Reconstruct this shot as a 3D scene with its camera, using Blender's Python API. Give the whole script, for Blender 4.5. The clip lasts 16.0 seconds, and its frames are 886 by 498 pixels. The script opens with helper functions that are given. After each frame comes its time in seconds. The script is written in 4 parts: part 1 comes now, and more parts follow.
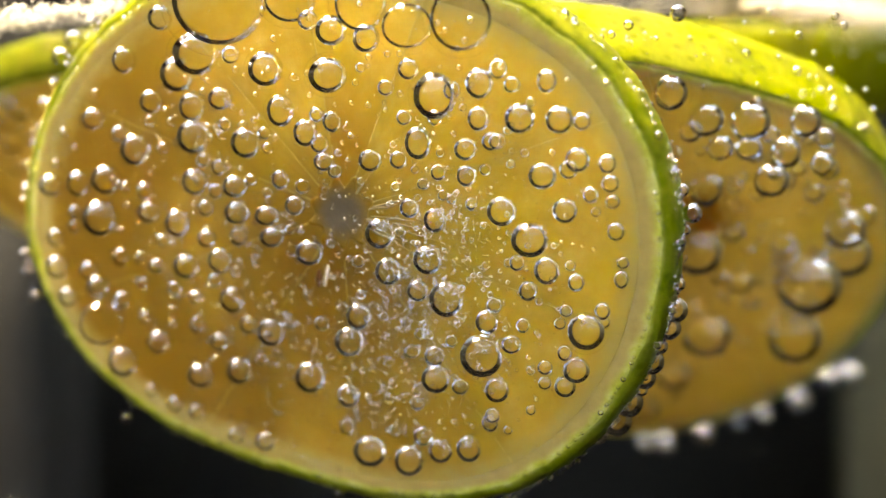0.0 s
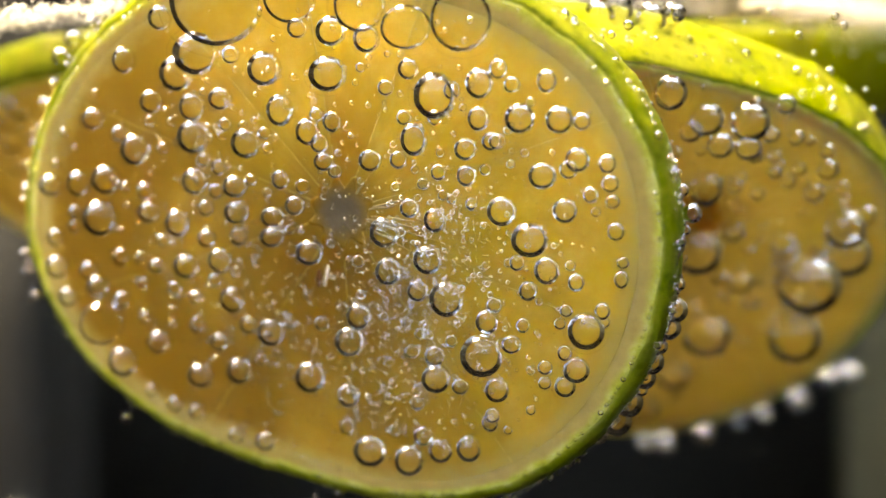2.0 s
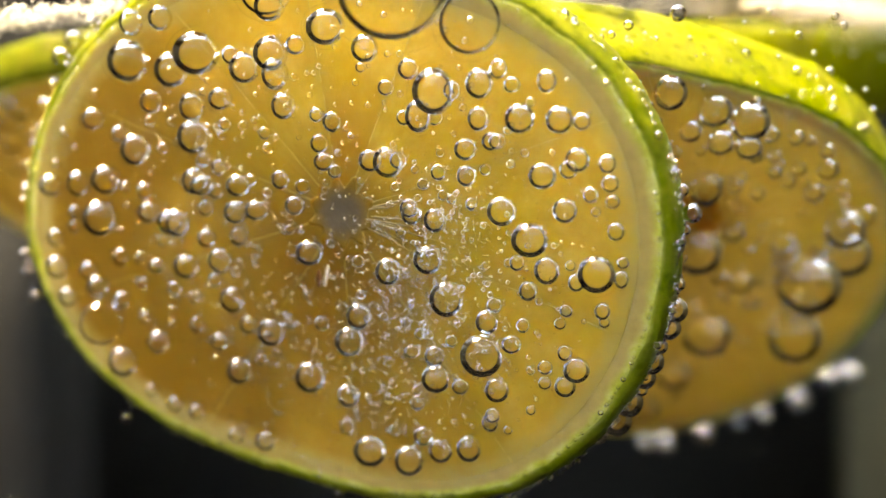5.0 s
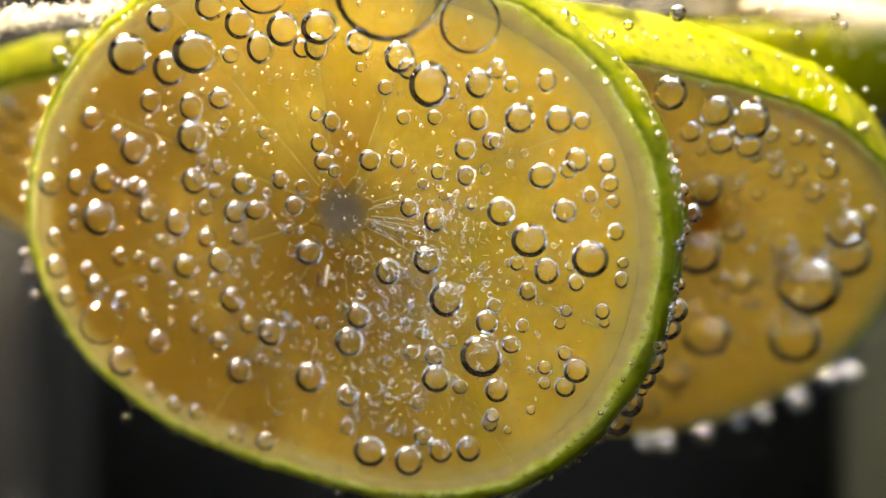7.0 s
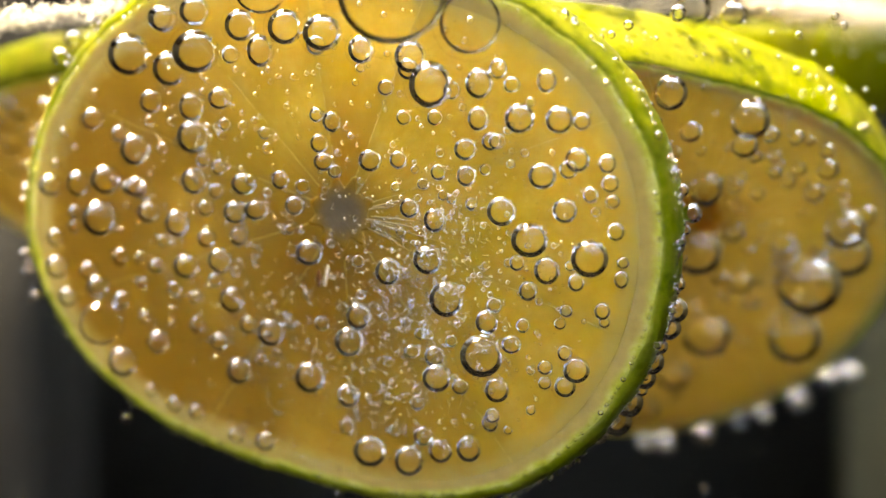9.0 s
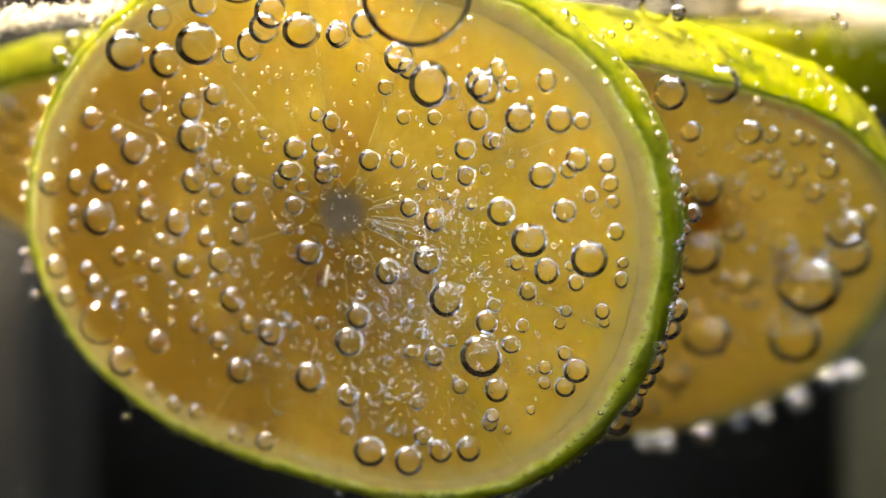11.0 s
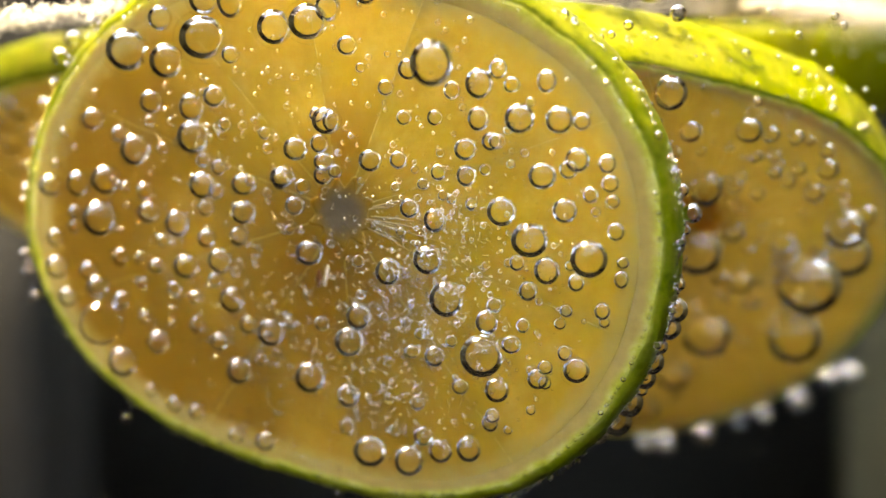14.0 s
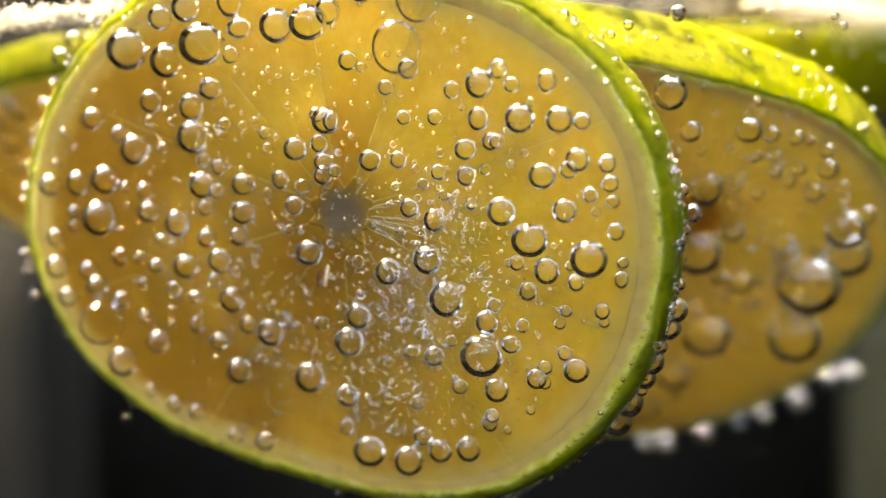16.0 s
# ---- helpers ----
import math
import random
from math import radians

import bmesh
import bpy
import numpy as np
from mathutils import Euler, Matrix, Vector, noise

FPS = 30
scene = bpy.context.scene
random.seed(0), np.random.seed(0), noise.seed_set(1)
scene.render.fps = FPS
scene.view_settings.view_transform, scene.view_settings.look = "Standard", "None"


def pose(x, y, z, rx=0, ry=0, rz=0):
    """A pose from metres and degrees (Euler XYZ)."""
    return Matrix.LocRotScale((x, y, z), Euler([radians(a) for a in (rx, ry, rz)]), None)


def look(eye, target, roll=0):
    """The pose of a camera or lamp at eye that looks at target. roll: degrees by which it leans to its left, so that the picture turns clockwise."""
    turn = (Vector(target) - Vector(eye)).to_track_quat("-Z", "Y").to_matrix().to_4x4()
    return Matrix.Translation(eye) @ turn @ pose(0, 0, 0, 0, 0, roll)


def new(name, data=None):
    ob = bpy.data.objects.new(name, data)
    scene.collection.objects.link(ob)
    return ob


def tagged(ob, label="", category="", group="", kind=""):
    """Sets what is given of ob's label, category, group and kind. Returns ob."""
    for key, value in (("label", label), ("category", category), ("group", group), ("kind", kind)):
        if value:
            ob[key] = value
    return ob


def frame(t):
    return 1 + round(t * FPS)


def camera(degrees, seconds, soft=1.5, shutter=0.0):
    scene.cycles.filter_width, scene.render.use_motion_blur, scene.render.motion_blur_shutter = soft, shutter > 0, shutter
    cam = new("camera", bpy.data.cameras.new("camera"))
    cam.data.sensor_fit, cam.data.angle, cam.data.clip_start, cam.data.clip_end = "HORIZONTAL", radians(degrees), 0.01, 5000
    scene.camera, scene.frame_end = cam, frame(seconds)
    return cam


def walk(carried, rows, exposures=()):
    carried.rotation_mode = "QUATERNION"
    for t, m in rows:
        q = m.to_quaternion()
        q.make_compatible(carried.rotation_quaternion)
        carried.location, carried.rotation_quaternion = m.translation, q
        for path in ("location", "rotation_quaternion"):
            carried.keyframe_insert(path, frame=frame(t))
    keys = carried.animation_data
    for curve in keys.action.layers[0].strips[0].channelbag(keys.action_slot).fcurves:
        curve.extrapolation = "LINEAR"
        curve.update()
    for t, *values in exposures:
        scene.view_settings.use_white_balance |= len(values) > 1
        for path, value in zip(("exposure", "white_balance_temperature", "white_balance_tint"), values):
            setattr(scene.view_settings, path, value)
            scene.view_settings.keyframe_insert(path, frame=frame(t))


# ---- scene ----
# Macro view of lime slices in a glass of sparkling water. The camera stands still, so two equal rows.
cam = camera(40, 16.0, soft=1.2, shutter=0.4)
cam.data.dof.use_dof = True
cam.data.dof.focus_distance = 0.0895
cam.data.dof.aperture_fstop = 11.0
VIEW = look((0, -0.093, 0.075), (0, 0, 0.075))
walk(cam, [(0, VIEW), (16, VIEW)], exposures=[(0, 4.33, 10700, 12), (16, 4.33, 10700, 12)])

# ---- light: high sun beside the glass, open sky ----
SUN_HEIGHT, SUN_SIDE = 69, -106  # degrees above the table, degrees to the side of straight behind the glass
world = bpy.data.worlds.new("sky")
scene.world = world
world.use_nodes = True
wn = world.node_tree.nodes
sky = wn.new("ShaderNodeTexSky")
sky.sky_type, sky.sun_disc = "NISHITA", False
sky.sun_elevation, sky.sun_rotation = radians(SUN_HEIGHT), radians(SUN_SIDE)
world.node_tree.links.new(sky.outputs[0], wn["Background"].inputs[0])
wn["Background"].inputs[1].default_value = 0.13
sun_data = bpy.data.lights.new("sun", "SUN")
sun_data.energy, sun_data.angle, sun_data.color = 1.6, radians(2.0), (1.0, 0.93, 0.82)
sun = new("sun", sun_data)
sd = Vector((math.sin(radians(SUN_SIDE)) * math.cos(radians(SUN_HEIGHT)),
             math.cos(radians(SUN_SIDE)) * math.cos(radians(SUN_HEIGHT)), math.sin(radians(SUN_HEIGHT))))
sun.matrix_basis = look(sd * 2, (0, 0, 0))


# ---- materials ----
def mat(name):
    m = bpy.data.materials.new(name)
    m.use_nodes = True
    nt = m.node_tree
    return m, nt, nt.nodes["Principled BSDF"]


def node(nt, kind, **values):
    n = nt.nodes.new(kind)
    for k, v in values.items():
        n.inputs[k].default_value = v
    return n


def noise_of(nt, vector, scale, detail=4, rough=0.6):
    n = node(nt, "ShaderNodeTexNoise", Scale=scale, Detail=detail, Roughness=rough)
    nt.links.new(vector, n.inputs["Vector"])
    return n.outputs["Fac"]


def ramp(nt, fac, stops):
    r = nt.nodes.new("ShaderNodeValToRGB")
    nt.links.new(fac, r.inputs[0])
    e = r.color_ramp.elements
    e[0].position, e[0].color = stops[0][0], (*stops[0][1], 1)
    e[1].position, e[1].color = stops[-1][0], (*stops[-1][1], 1)
    for p, c in stops[1:-1]:
        k = e.new(p)
        k.color = (*c, 1)
    return r.outputs[0]


def mix(nt, fac, a, b, blend="MIX"):
    m = nt.nodes.new("ShaderNodeMix")
    m.data_type, m.blend_type = "RGBA", blend
    for sock, v in ((m.inputs[0], fac), (m.inputs[6], a), (m.inputs[7], b)):
        if isinstance(v, (int, float)):
            sock.default_value = v
        elif isinstance(v, tuple):
            sock.default_value = (*v, 1)
        else:
            nt.links.new(v, sock)
    return m.outputs[2]


def bump(nt, bsdf, height, strength, distance):
    b = node(nt, "ShaderNodeBump", Strength=strength, Distance=distance)
    nt.links.new(height, b.inputs["Height"])
    nt.links.new(b.outputs[0], bsdf.inputs["Normal"])


def translucent(nt, bsdf, color, share):
    """Lets light through from behind as well as scattering it back."""
    t = nt.nodes.new("ShaderNodeBsdfTranslucent")
    m = node(nt, "ShaderNodeMixShader", Fac=share)
    nt.links.new(color, t.inputs[0])
    nt.links.new(bsdf.outputs[0], m.inputs[1])
    nt.links.new(t.outputs[0], m.inputs[2])
    nt.links.new(m.outputs[0], nt.nodes["Material Output"].inputs[0])
    return m


def polar(nt, heart=(0, 0)):
    """Angle round the slice's heart and distance from it, as a vector for radial grain."""
    shift = nt.nodes.new("ShaderNodeVectorMath")
    shift.operation = "SUBTRACT"
    shift.inputs[1].default_value = (heart[0] * 0.001, heart[1] * 0.001, 0)
    nt.links.new(nt.nodes.new("ShaderNodeTexCoord").outputs["Object"], shift.inputs[0])
    co = shift.outputs[0]
    sep = nt.nodes.new("ShaderNodeSeparateXYZ")
    nt.links.new(co, sep.inputs[0])
    ang = nt.nodes.new("ShaderNodeMath")
    ang.operation = "ARCTAN2"
    nt.links.new(sep.outputs[1], ang.inputs[0])
    nt.links.new(sep.outputs[0], ang.inputs[1])
    length = nt.nodes.new("ShaderNodeVectorMath")
    length.operation = "LENGTH"
    nt.links.new(co, length.inputs[0])
    com = nt.nodes.new("ShaderNodeCombineXYZ")
    nt.links.new(ang.outputs[0], com.inputs[0])
    far = nt.nodes.new("ShaderNodeMath")
    far.operation = "MULTIPLY"
    far.inputs[1].default_value = 60.0
    nt.links.new(length.outputs["Value"], far.inputs[0])
    nt.links.new(far.outputs[0], com.inputs[1])
    return co, com.outputs[0], length.outputs["Value"]


def flesh_material(name, clearness, glow=0.3, stain=((0.14, (0.85, 0.85, 0.85)), (0.52, (0, 0, 0))), stain_tone=(0.18, 0.085, 0.01), depth=1.0, heart=(0, 0)):
    """Juicy flesh: scatters, glows through, and is partly clear."""
    m, nt, b = mat(name)
    co, pol, dist = polar(nt, heart)
    grain = noise_of(nt, pol, 9, 5, 0.65)
    blotch = noise_of(nt, co, 130, 3, 0.5)
    base = ramp(nt, grain, [(0.3, (0.54, 0.345, 0.055)), (0.5, (0.61, 0.405, 0.08)), (0.72, (0.68, 0.48, 0.14))])
    base = mix(nt, ramp(nt, blotch, [(0.42, (0, 0, 0)), (0.7, (0.6, 0.6, 0.6))]), base, (0.50, 0.36, 0.03))
    # shade put into the colour: browner, darker juice towards the slice's lower left side
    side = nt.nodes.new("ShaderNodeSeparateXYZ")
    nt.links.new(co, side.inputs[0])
    shade_side = nt.nodes.new("ShaderNodeMath")
    shade_side.operation = "MULTIPLY_ADD"
    shade_side.inputs[1].default_value = -20.0
    nt.links.new(side.outputs[0], shade_side.inputs[0])
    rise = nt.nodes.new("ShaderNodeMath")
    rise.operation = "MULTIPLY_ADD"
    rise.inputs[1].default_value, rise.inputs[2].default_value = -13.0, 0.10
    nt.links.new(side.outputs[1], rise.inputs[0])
    nt.links.new(rise.outputs[0], shade_side.inputs[2])
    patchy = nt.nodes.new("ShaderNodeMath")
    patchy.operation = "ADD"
    nt.links.new(shade_side.outputs[0], patchy.inputs[0])
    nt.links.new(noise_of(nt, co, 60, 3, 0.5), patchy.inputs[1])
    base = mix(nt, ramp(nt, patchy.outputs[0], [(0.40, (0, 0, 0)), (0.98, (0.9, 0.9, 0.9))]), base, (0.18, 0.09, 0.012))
    wander = nt.nodes.new("ShaderNodeMath")
    wander.operation = "MULTIPLY_ADD"
    wander.inputs[1].default_value, wander.inputs[2].default_value = 0.006, -0.003
    nt.links.new(blotch, wander.inputs[0])
    away = nt.nodes.new("ShaderNodeMath")
    away.operation = "ADD"
    nt.links.new(wander.outputs[0], away.inputs[0])
    nt.links.new(polar(nt, (heart[0] - 2.2, heart[1] - 2.6))[2], away.inputs[1])
    reach = nt.nodes.new("ShaderNodeMath")
    reach.operation = "MULTIPLY"
    reach.inputs[1].default_value = 50.0
    nt.links.new(away.outputs[0], reach.inputs[0])
    near = ramp(nt, reach.outputs[0], stain)
    base = mix(nt, near, base, stain_tone)
    base = mix(nt, 1.0, base, (depth, depth * 0.91, depth * 0.66), "MULTIPLY")
    # the juice turns milky where it meets the pith
    rim = nt.nodes.new("ShaderNodeAttribute")
    rim.attribute_name = "rim"
    fringe = nt.nodes.new("ShaderNodeMath")
    fringe.operation = "MULTIPLY_ADD"
    fringe.inputs[1].default_value = 0.9
    nt.links.new(noise_of(nt, pol, 14, 4, 0.6), fringe.inputs[0])
    nt.links.new(rim.outputs["Fac"], fringe.inputs[2])
    base = mix(nt, ramp(nt, fringe.outputs[0], [(0.42, (0.95, 0.95, 0.95)), (1.25, (0, 0, 0))]), base, (0.39, 0.28, 0.085))
    nt.links.new(base, b.inputs["Base Color"])
    b.inputs["Roughness"].default_value = 0.45
    b.inputs["Specular IOR Level"].default_value = 0.0
    bump(nt, b, grain, 0.08, 0.0004)
    b.inputs["Subsurface Weight"].default_value = 0.7
    b.inputs["Subsurface Radius"].default_value = (1.0, 0.7, 0.15)
    b.inputs["Subsurface Scale"].default_value = 0.003
    out = translucent(nt, b, mix(nt, 0.7, base, (0.70, 0.62, 0.32)), glow)
    clear = node(nt, "ShaderNodeBsdfTransparent", Color=(0.85, 0.68, 0.25, 1))
    m2 = node(nt, "ShaderNodeMixShader", Fac=clearness)
    nt.links.new(out.outputs[0], m2.inputs[1])
    nt.links.new(clear.outputs[0], m2.inputs[2])
    nt.links.new(m2.outputs[0], nt.nodes["Material Output"].inputs[0])
    return m


def rind_depth(nt, co, low, high, wander):
    """How deep in the rind a point of the cut face lies, from 0 at low to 1 at high millimetres, with an uneven border."""
    depth = nt.nodes.new("ShaderNodeAttribute")
    depth.attribute_name = "rind"
    uneven = nt.nodes.new("ShaderNodeMath")
    uneven.operation = "MULTIPLY_ADD"
    uneven.inputs[1].default_value = wander
    nt.links.new(noise_of(nt, co, 420, 4, 0.65), uneven.inputs[0])
    nt.links.new(depth.outputs["Fac"], uneven.inputs[2])
    span = nt.nodes.new("ShaderNodeMapRange")
    span.interpolation_type = "SMOOTHSTEP"
    span.inputs["From Min"].default_value, span.inputs["From Max"].default_value = low + wander / 2, high + wander / 2
    nt.links.new(uneven.outputs[0], span.inputs["Value"])
    return span.outputs[0]


def zest_tone(nt, co):
    """Pale, mottled yellow-green just under the skin."""
    return ramp(nt, noise_of(nt, co, 520, 4, 0.7), [(0.32, (0.30, 0.31, 0.025)), (0.5, (0.43, 0.42, 0.07)), (0.68, (0.56, 0.51, 0.18))])


def pith_material(name, tone, glow=0.05, soft=0.0, rind=False, heart=False):
    m, nt, b = mat(name)
    co, pol, dist = polar(nt)
    g = noise_of(nt, co, 700, 4, 0.6)
    c = ramp(nt, g, [(0.3, tuple(v * 0.8 for v in tone)), (0.7, tone)])
    if rind:
        c = mix(nt, rind_depth(nt, co, 0.75, 1.5, 0.9), zest_tone(nt, co), c)
    if heart:  # the heart's edge dissolves into the juice
        span = nt.nodes.new("ShaderNodeMapRange")
        span.interpolation_type = "SMOOTHSTEP"
        span.inputs["From Min"].default_value, span.inputs["From Max"].default_value = 0.0010, 0.0027
        nt.links.new(dist, span.inputs["Value"])
        c = mix(nt, span.outputs[0], c, (0.25, 0.14, 0.02))
    nt.links.new(c, b.inputs["Base Color"])
    b.inputs["Roughness"].default_value = 0.6
    b.inputs["Specular IOR Level"].default_value = 0.0
    bump(nt, b, g, 0.15, 0.0004)
    b.inputs["Subsurface Weight"].default_value = soft
    b.inputs["Subsurface Radius"].default_value = (1.0, 0.7, 0.25)
    b.inputs["Subsurface Scale"].default_value = 0.003
    translucent(nt, b, c, glow)
    return m


def peel_material(name, deep=1.0):
    """Green skin with oil pores, paling to yellow just under it."""
    m, nt, b = mat(name)
    co = nt.nodes.new("ShaderNodeTexCoord").outputs["Object"]
    v = node(nt, "ShaderNodeTexVoronoi", Scale=800.0)
    nt.links.new(co, v.inputs["Vector"])
    blotch = noise_of(nt, co, 330, 5, 0.7)
    patch = noise_of(nt, co, 90, 3, 0.6)
    c = ramp(nt, blotch, [(0.34, (0.10, 0.145, 0.004)), (0.50, (0.18, 0.22, 0.006)), (0.66, (0.28, 0.29, 0.02))])
    c = mix(nt, ramp(nt, patch, [(0.40, (0, 0, 0)), (0.68, (0.7, 0.7, 0.7))]), c, (0.20, 0.21, 0.03))
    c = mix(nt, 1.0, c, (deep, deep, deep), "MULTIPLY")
    pores = ramp(nt, v.outputs["Distance"], [(0.10, (0.6, 0.68, 0.42)), (0.38, (1, 1, 1))])
    c = mix(nt, 0.85, c, pores, "MULTIPLY")
    bruise = noise_of(nt, co, 170, 4, 0.65)
    c = mix(nt, ramp(nt, bruise, [(0.46, (0, 0, 0)), (0.62, (0.3, 0.3, 0.3))]), c, (0.07, 0.085, 0.012))
    c = mix(nt, rind_depth(nt, co, 0.35, 1.0, 0.8), c, zest_tone(nt, co))
    nt.links.new(c, b.inputs["Base Color"])
    b.inputs["Roughness"].default_value = 0.4
    b.inputs["Specular IOR Level"].default_value = 0.06
    bump(nt, b, pores, 0.6, 0.0003)
    b.inputs["Subsurface Weight"].default_value = 0.45
    b.inputs["Subsurface Radius"].default_value = (0.8, 1.0, 0.2)
    b.inputs["Subsurface Scale"].default_value = 0.001
    translucent(nt, b, c, 0.4)
    return m


def bubble_material(name, step, end, rough):
    """Air inside water: the step from dense to thin turns light back at the limb."""
    m, nt, b = mat(name)
    gloss = node(nt, "ShaderNodeBsdfGlossy", Roughness=rough)
    ripple = noise_of(nt, nt.nodes.new("ShaderNodeTexCoord").outputs["Object"], 7, 3, 0.6)
    wave = node(nt, "ShaderNodeBump", Strength=0.6, Distance=0.00004)
    nt.links.new(ripple, wave.inputs["Height"])
    nt.links.new(wave.outputs[0], gloss.inputs["Normal"])
    clear = node(nt, "ShaderNodeBsdfTransparent")
    limb = node(nt, "ShaderNodeFresnel", IOR=step)
    both = nt.nodes.new("ShaderNodeMixShader")
    faint = nt.nodes.new("ShaderNodeMath")
    faint.operation, faint.use_clamp = "SUBTRACT", True
    faint.inputs[1].default_value = 0.045
    nt.links.new(limb.outputs[0], faint.inputs[0])
    outer = node(nt, "ShaderNodeFresnel", IOR=end)
    rest = nt.nodes.new("ShaderNodeMath")
    rest.operation = "LESS_THAN"
    rest.inputs[1].default_value = 0.9
    nt.links.new(outer.outputs[0], rest.inputs[0])
    band = nt.nodes.new("ShaderNodeMath")
    band.operation = "MULTIPLY"
    nt.links.new(faint.outputs[0], band.inputs[0])
    nt.links.new(rest.outputs[0], band.inputs[1])
    nt.links.new(band.outputs[0], both.inputs[0])
    nt.links.new(clear.outputs[0], both.inputs[1])
    nt.links.new(gloss.outputs[0], both.inputs[2])
    nt.links.new(both.outputs[0], nt.nodes["Material Output"].inputs[0])
    return m


def clear_material(name, ior, rough=0.0, tint=(1, 1, 1)):
    m, nt, b = mat(name)
    g = node(nt, "ShaderNodeBsdfGlass", Roughness=rough, IOR=ior, Color=(*tint, 1))
    nt.links.new(g.outputs[0], nt.nodes["Material Output"].inputs[0])
    return m


def dark_material(name, tone, rough, scale):
    m, nt, b = mat(name)
    co = nt.nodes.new("ShaderNodeTexCoord").outputs["Object"]
    g = noise_of(nt, co, scale, 5, 0.6)
    nt.links.new(ramp(nt, g, [(0.3, tuple(v * 0.6 for v in tone)), (0.7, tone)]), b.inputs["Base Color"])
    b.inputs["Roughness"].default_value = rough
    b.inputs["Specular IOR Level"].default_value = 0.0
    bump(nt, b, g, 0.2, 0.002)
    return m


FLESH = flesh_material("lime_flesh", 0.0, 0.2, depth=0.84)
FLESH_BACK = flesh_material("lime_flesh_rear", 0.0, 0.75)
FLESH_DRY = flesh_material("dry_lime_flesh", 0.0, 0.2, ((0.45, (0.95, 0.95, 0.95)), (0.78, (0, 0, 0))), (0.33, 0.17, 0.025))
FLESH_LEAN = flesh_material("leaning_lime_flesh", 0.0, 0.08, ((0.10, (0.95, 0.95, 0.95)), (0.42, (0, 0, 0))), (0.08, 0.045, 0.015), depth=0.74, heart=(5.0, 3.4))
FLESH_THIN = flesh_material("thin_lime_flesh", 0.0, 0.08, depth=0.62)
PITH = pith_material("lime_pith", (0.40, 0.285, 0.09), 0.2, 0.7, True)
MEMBRANE = pith_material("lime_membrane", (0.58, 0.41, 0.13), 0.25, 0.7)
CORE = pith_material("lime_core", (0.15, 0.11, 0.07), 0.3, 0.7, heart=True)
PEEL = peel_material("lime_peel", 0.82)
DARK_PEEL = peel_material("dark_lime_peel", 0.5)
BUBBLE = bubble_material("air_bubble", 0.59, 0.80, 0.05)
WIDE_BUBBLE = bubble_material("wide_air_bubble", 0.71, 0.79, 0.06)
FAR_BUBBLE = bubble_material("far_air_bubble", 0.45, 0.97, 0.06)
FIZZ = bubble_material("fizz_bubble", 0.54, 0.84, 0.2)
FINE_BUBBLE = bubble_material("fine_air_bubble", 0.60, 0.97, 0.09)
GLASS = clear_material("drinking_glass", 1.14, 0.02, (0.96, 0.99, 0.97))
WATER = clear_material("water_skin", 1.33, 0.02)
TABLE = dark_material("black_table", (0.0016, 0.0016, 0.0018), 0.9, 40)
WALL = dark_material("dark_wall", (0.020, 0.020, 0.021), 0.9, 6)
FROTH = pith_material("white_froth", (0.8, 0.8, 0.76), 0.4)
SEED_PALE = pith_material("pale_seed", (0.6, 0.5, 0.36))
FIBRE = pith_material("pale_fibre", (0.55, 0.41, 0.19), 0.4, 0.5)
OVERHEAD_CLOTH = pith_material("overhead_cloth", (0.21, 0.145, 0.048), 0.45)
BOUNCE_LINEN = pith_material("bounce_linen", (0.24, 0.19, 0.11), 0.45)
BLOCKING_CLOTH = pith_material("blocking_cloth", (0.11, 0.09, 0.06), 0.45)
GREY_STREAK = pith_material("grey_glass_streak", (0.022, 0.0215, 0.022))
OLIVE_STREAK = pith_material("olive_glass_streak", (0.085, 0.08, 0.056))
SEED = dark_material("lime_seed", (0.12, 0.05, 0.02), 0.5, 900)


# ---- mesh helpers ----
def part(name, bm, material, parent=None, label=""):
    me = bpy.data.meshes.new(name)
    bm.to_mesh(me)
    bm.free()
    for p in me.polygons:
        p.use_smooth = True
    me.materials.append(material)
    ob = new(name, me)
    if parent:
        ob.parent = parent
    if label:
        ob["label"] = label
    return ob


def grid_faces(bm, rows, close=False):
    """Skin rows of vertices into quads; close joins the last column to the first."""
    for a, b in zip(rows, rows[1:]):
        n = len(a)
        for i in range(n if close else n - 1):
            bm.faces.new((a[i], a[(i + 1) % n], b[(i + 1) % n], b[i]))


def box(bm, x0, x1, y0, y1, z0, z1):
    m = Matrix.Translation(((x0 + x1) / 2, (y0 + y1) / 2, (z0 + z1) / 2)) @ Matrix.Diagonal((x1 - x0, y1 - y0, z1 - z0, 1))
    bmesh.ops.create_cube(bm, size=1, matrix=m)


# ---- the setting ----
TABLE_Z = -0.045


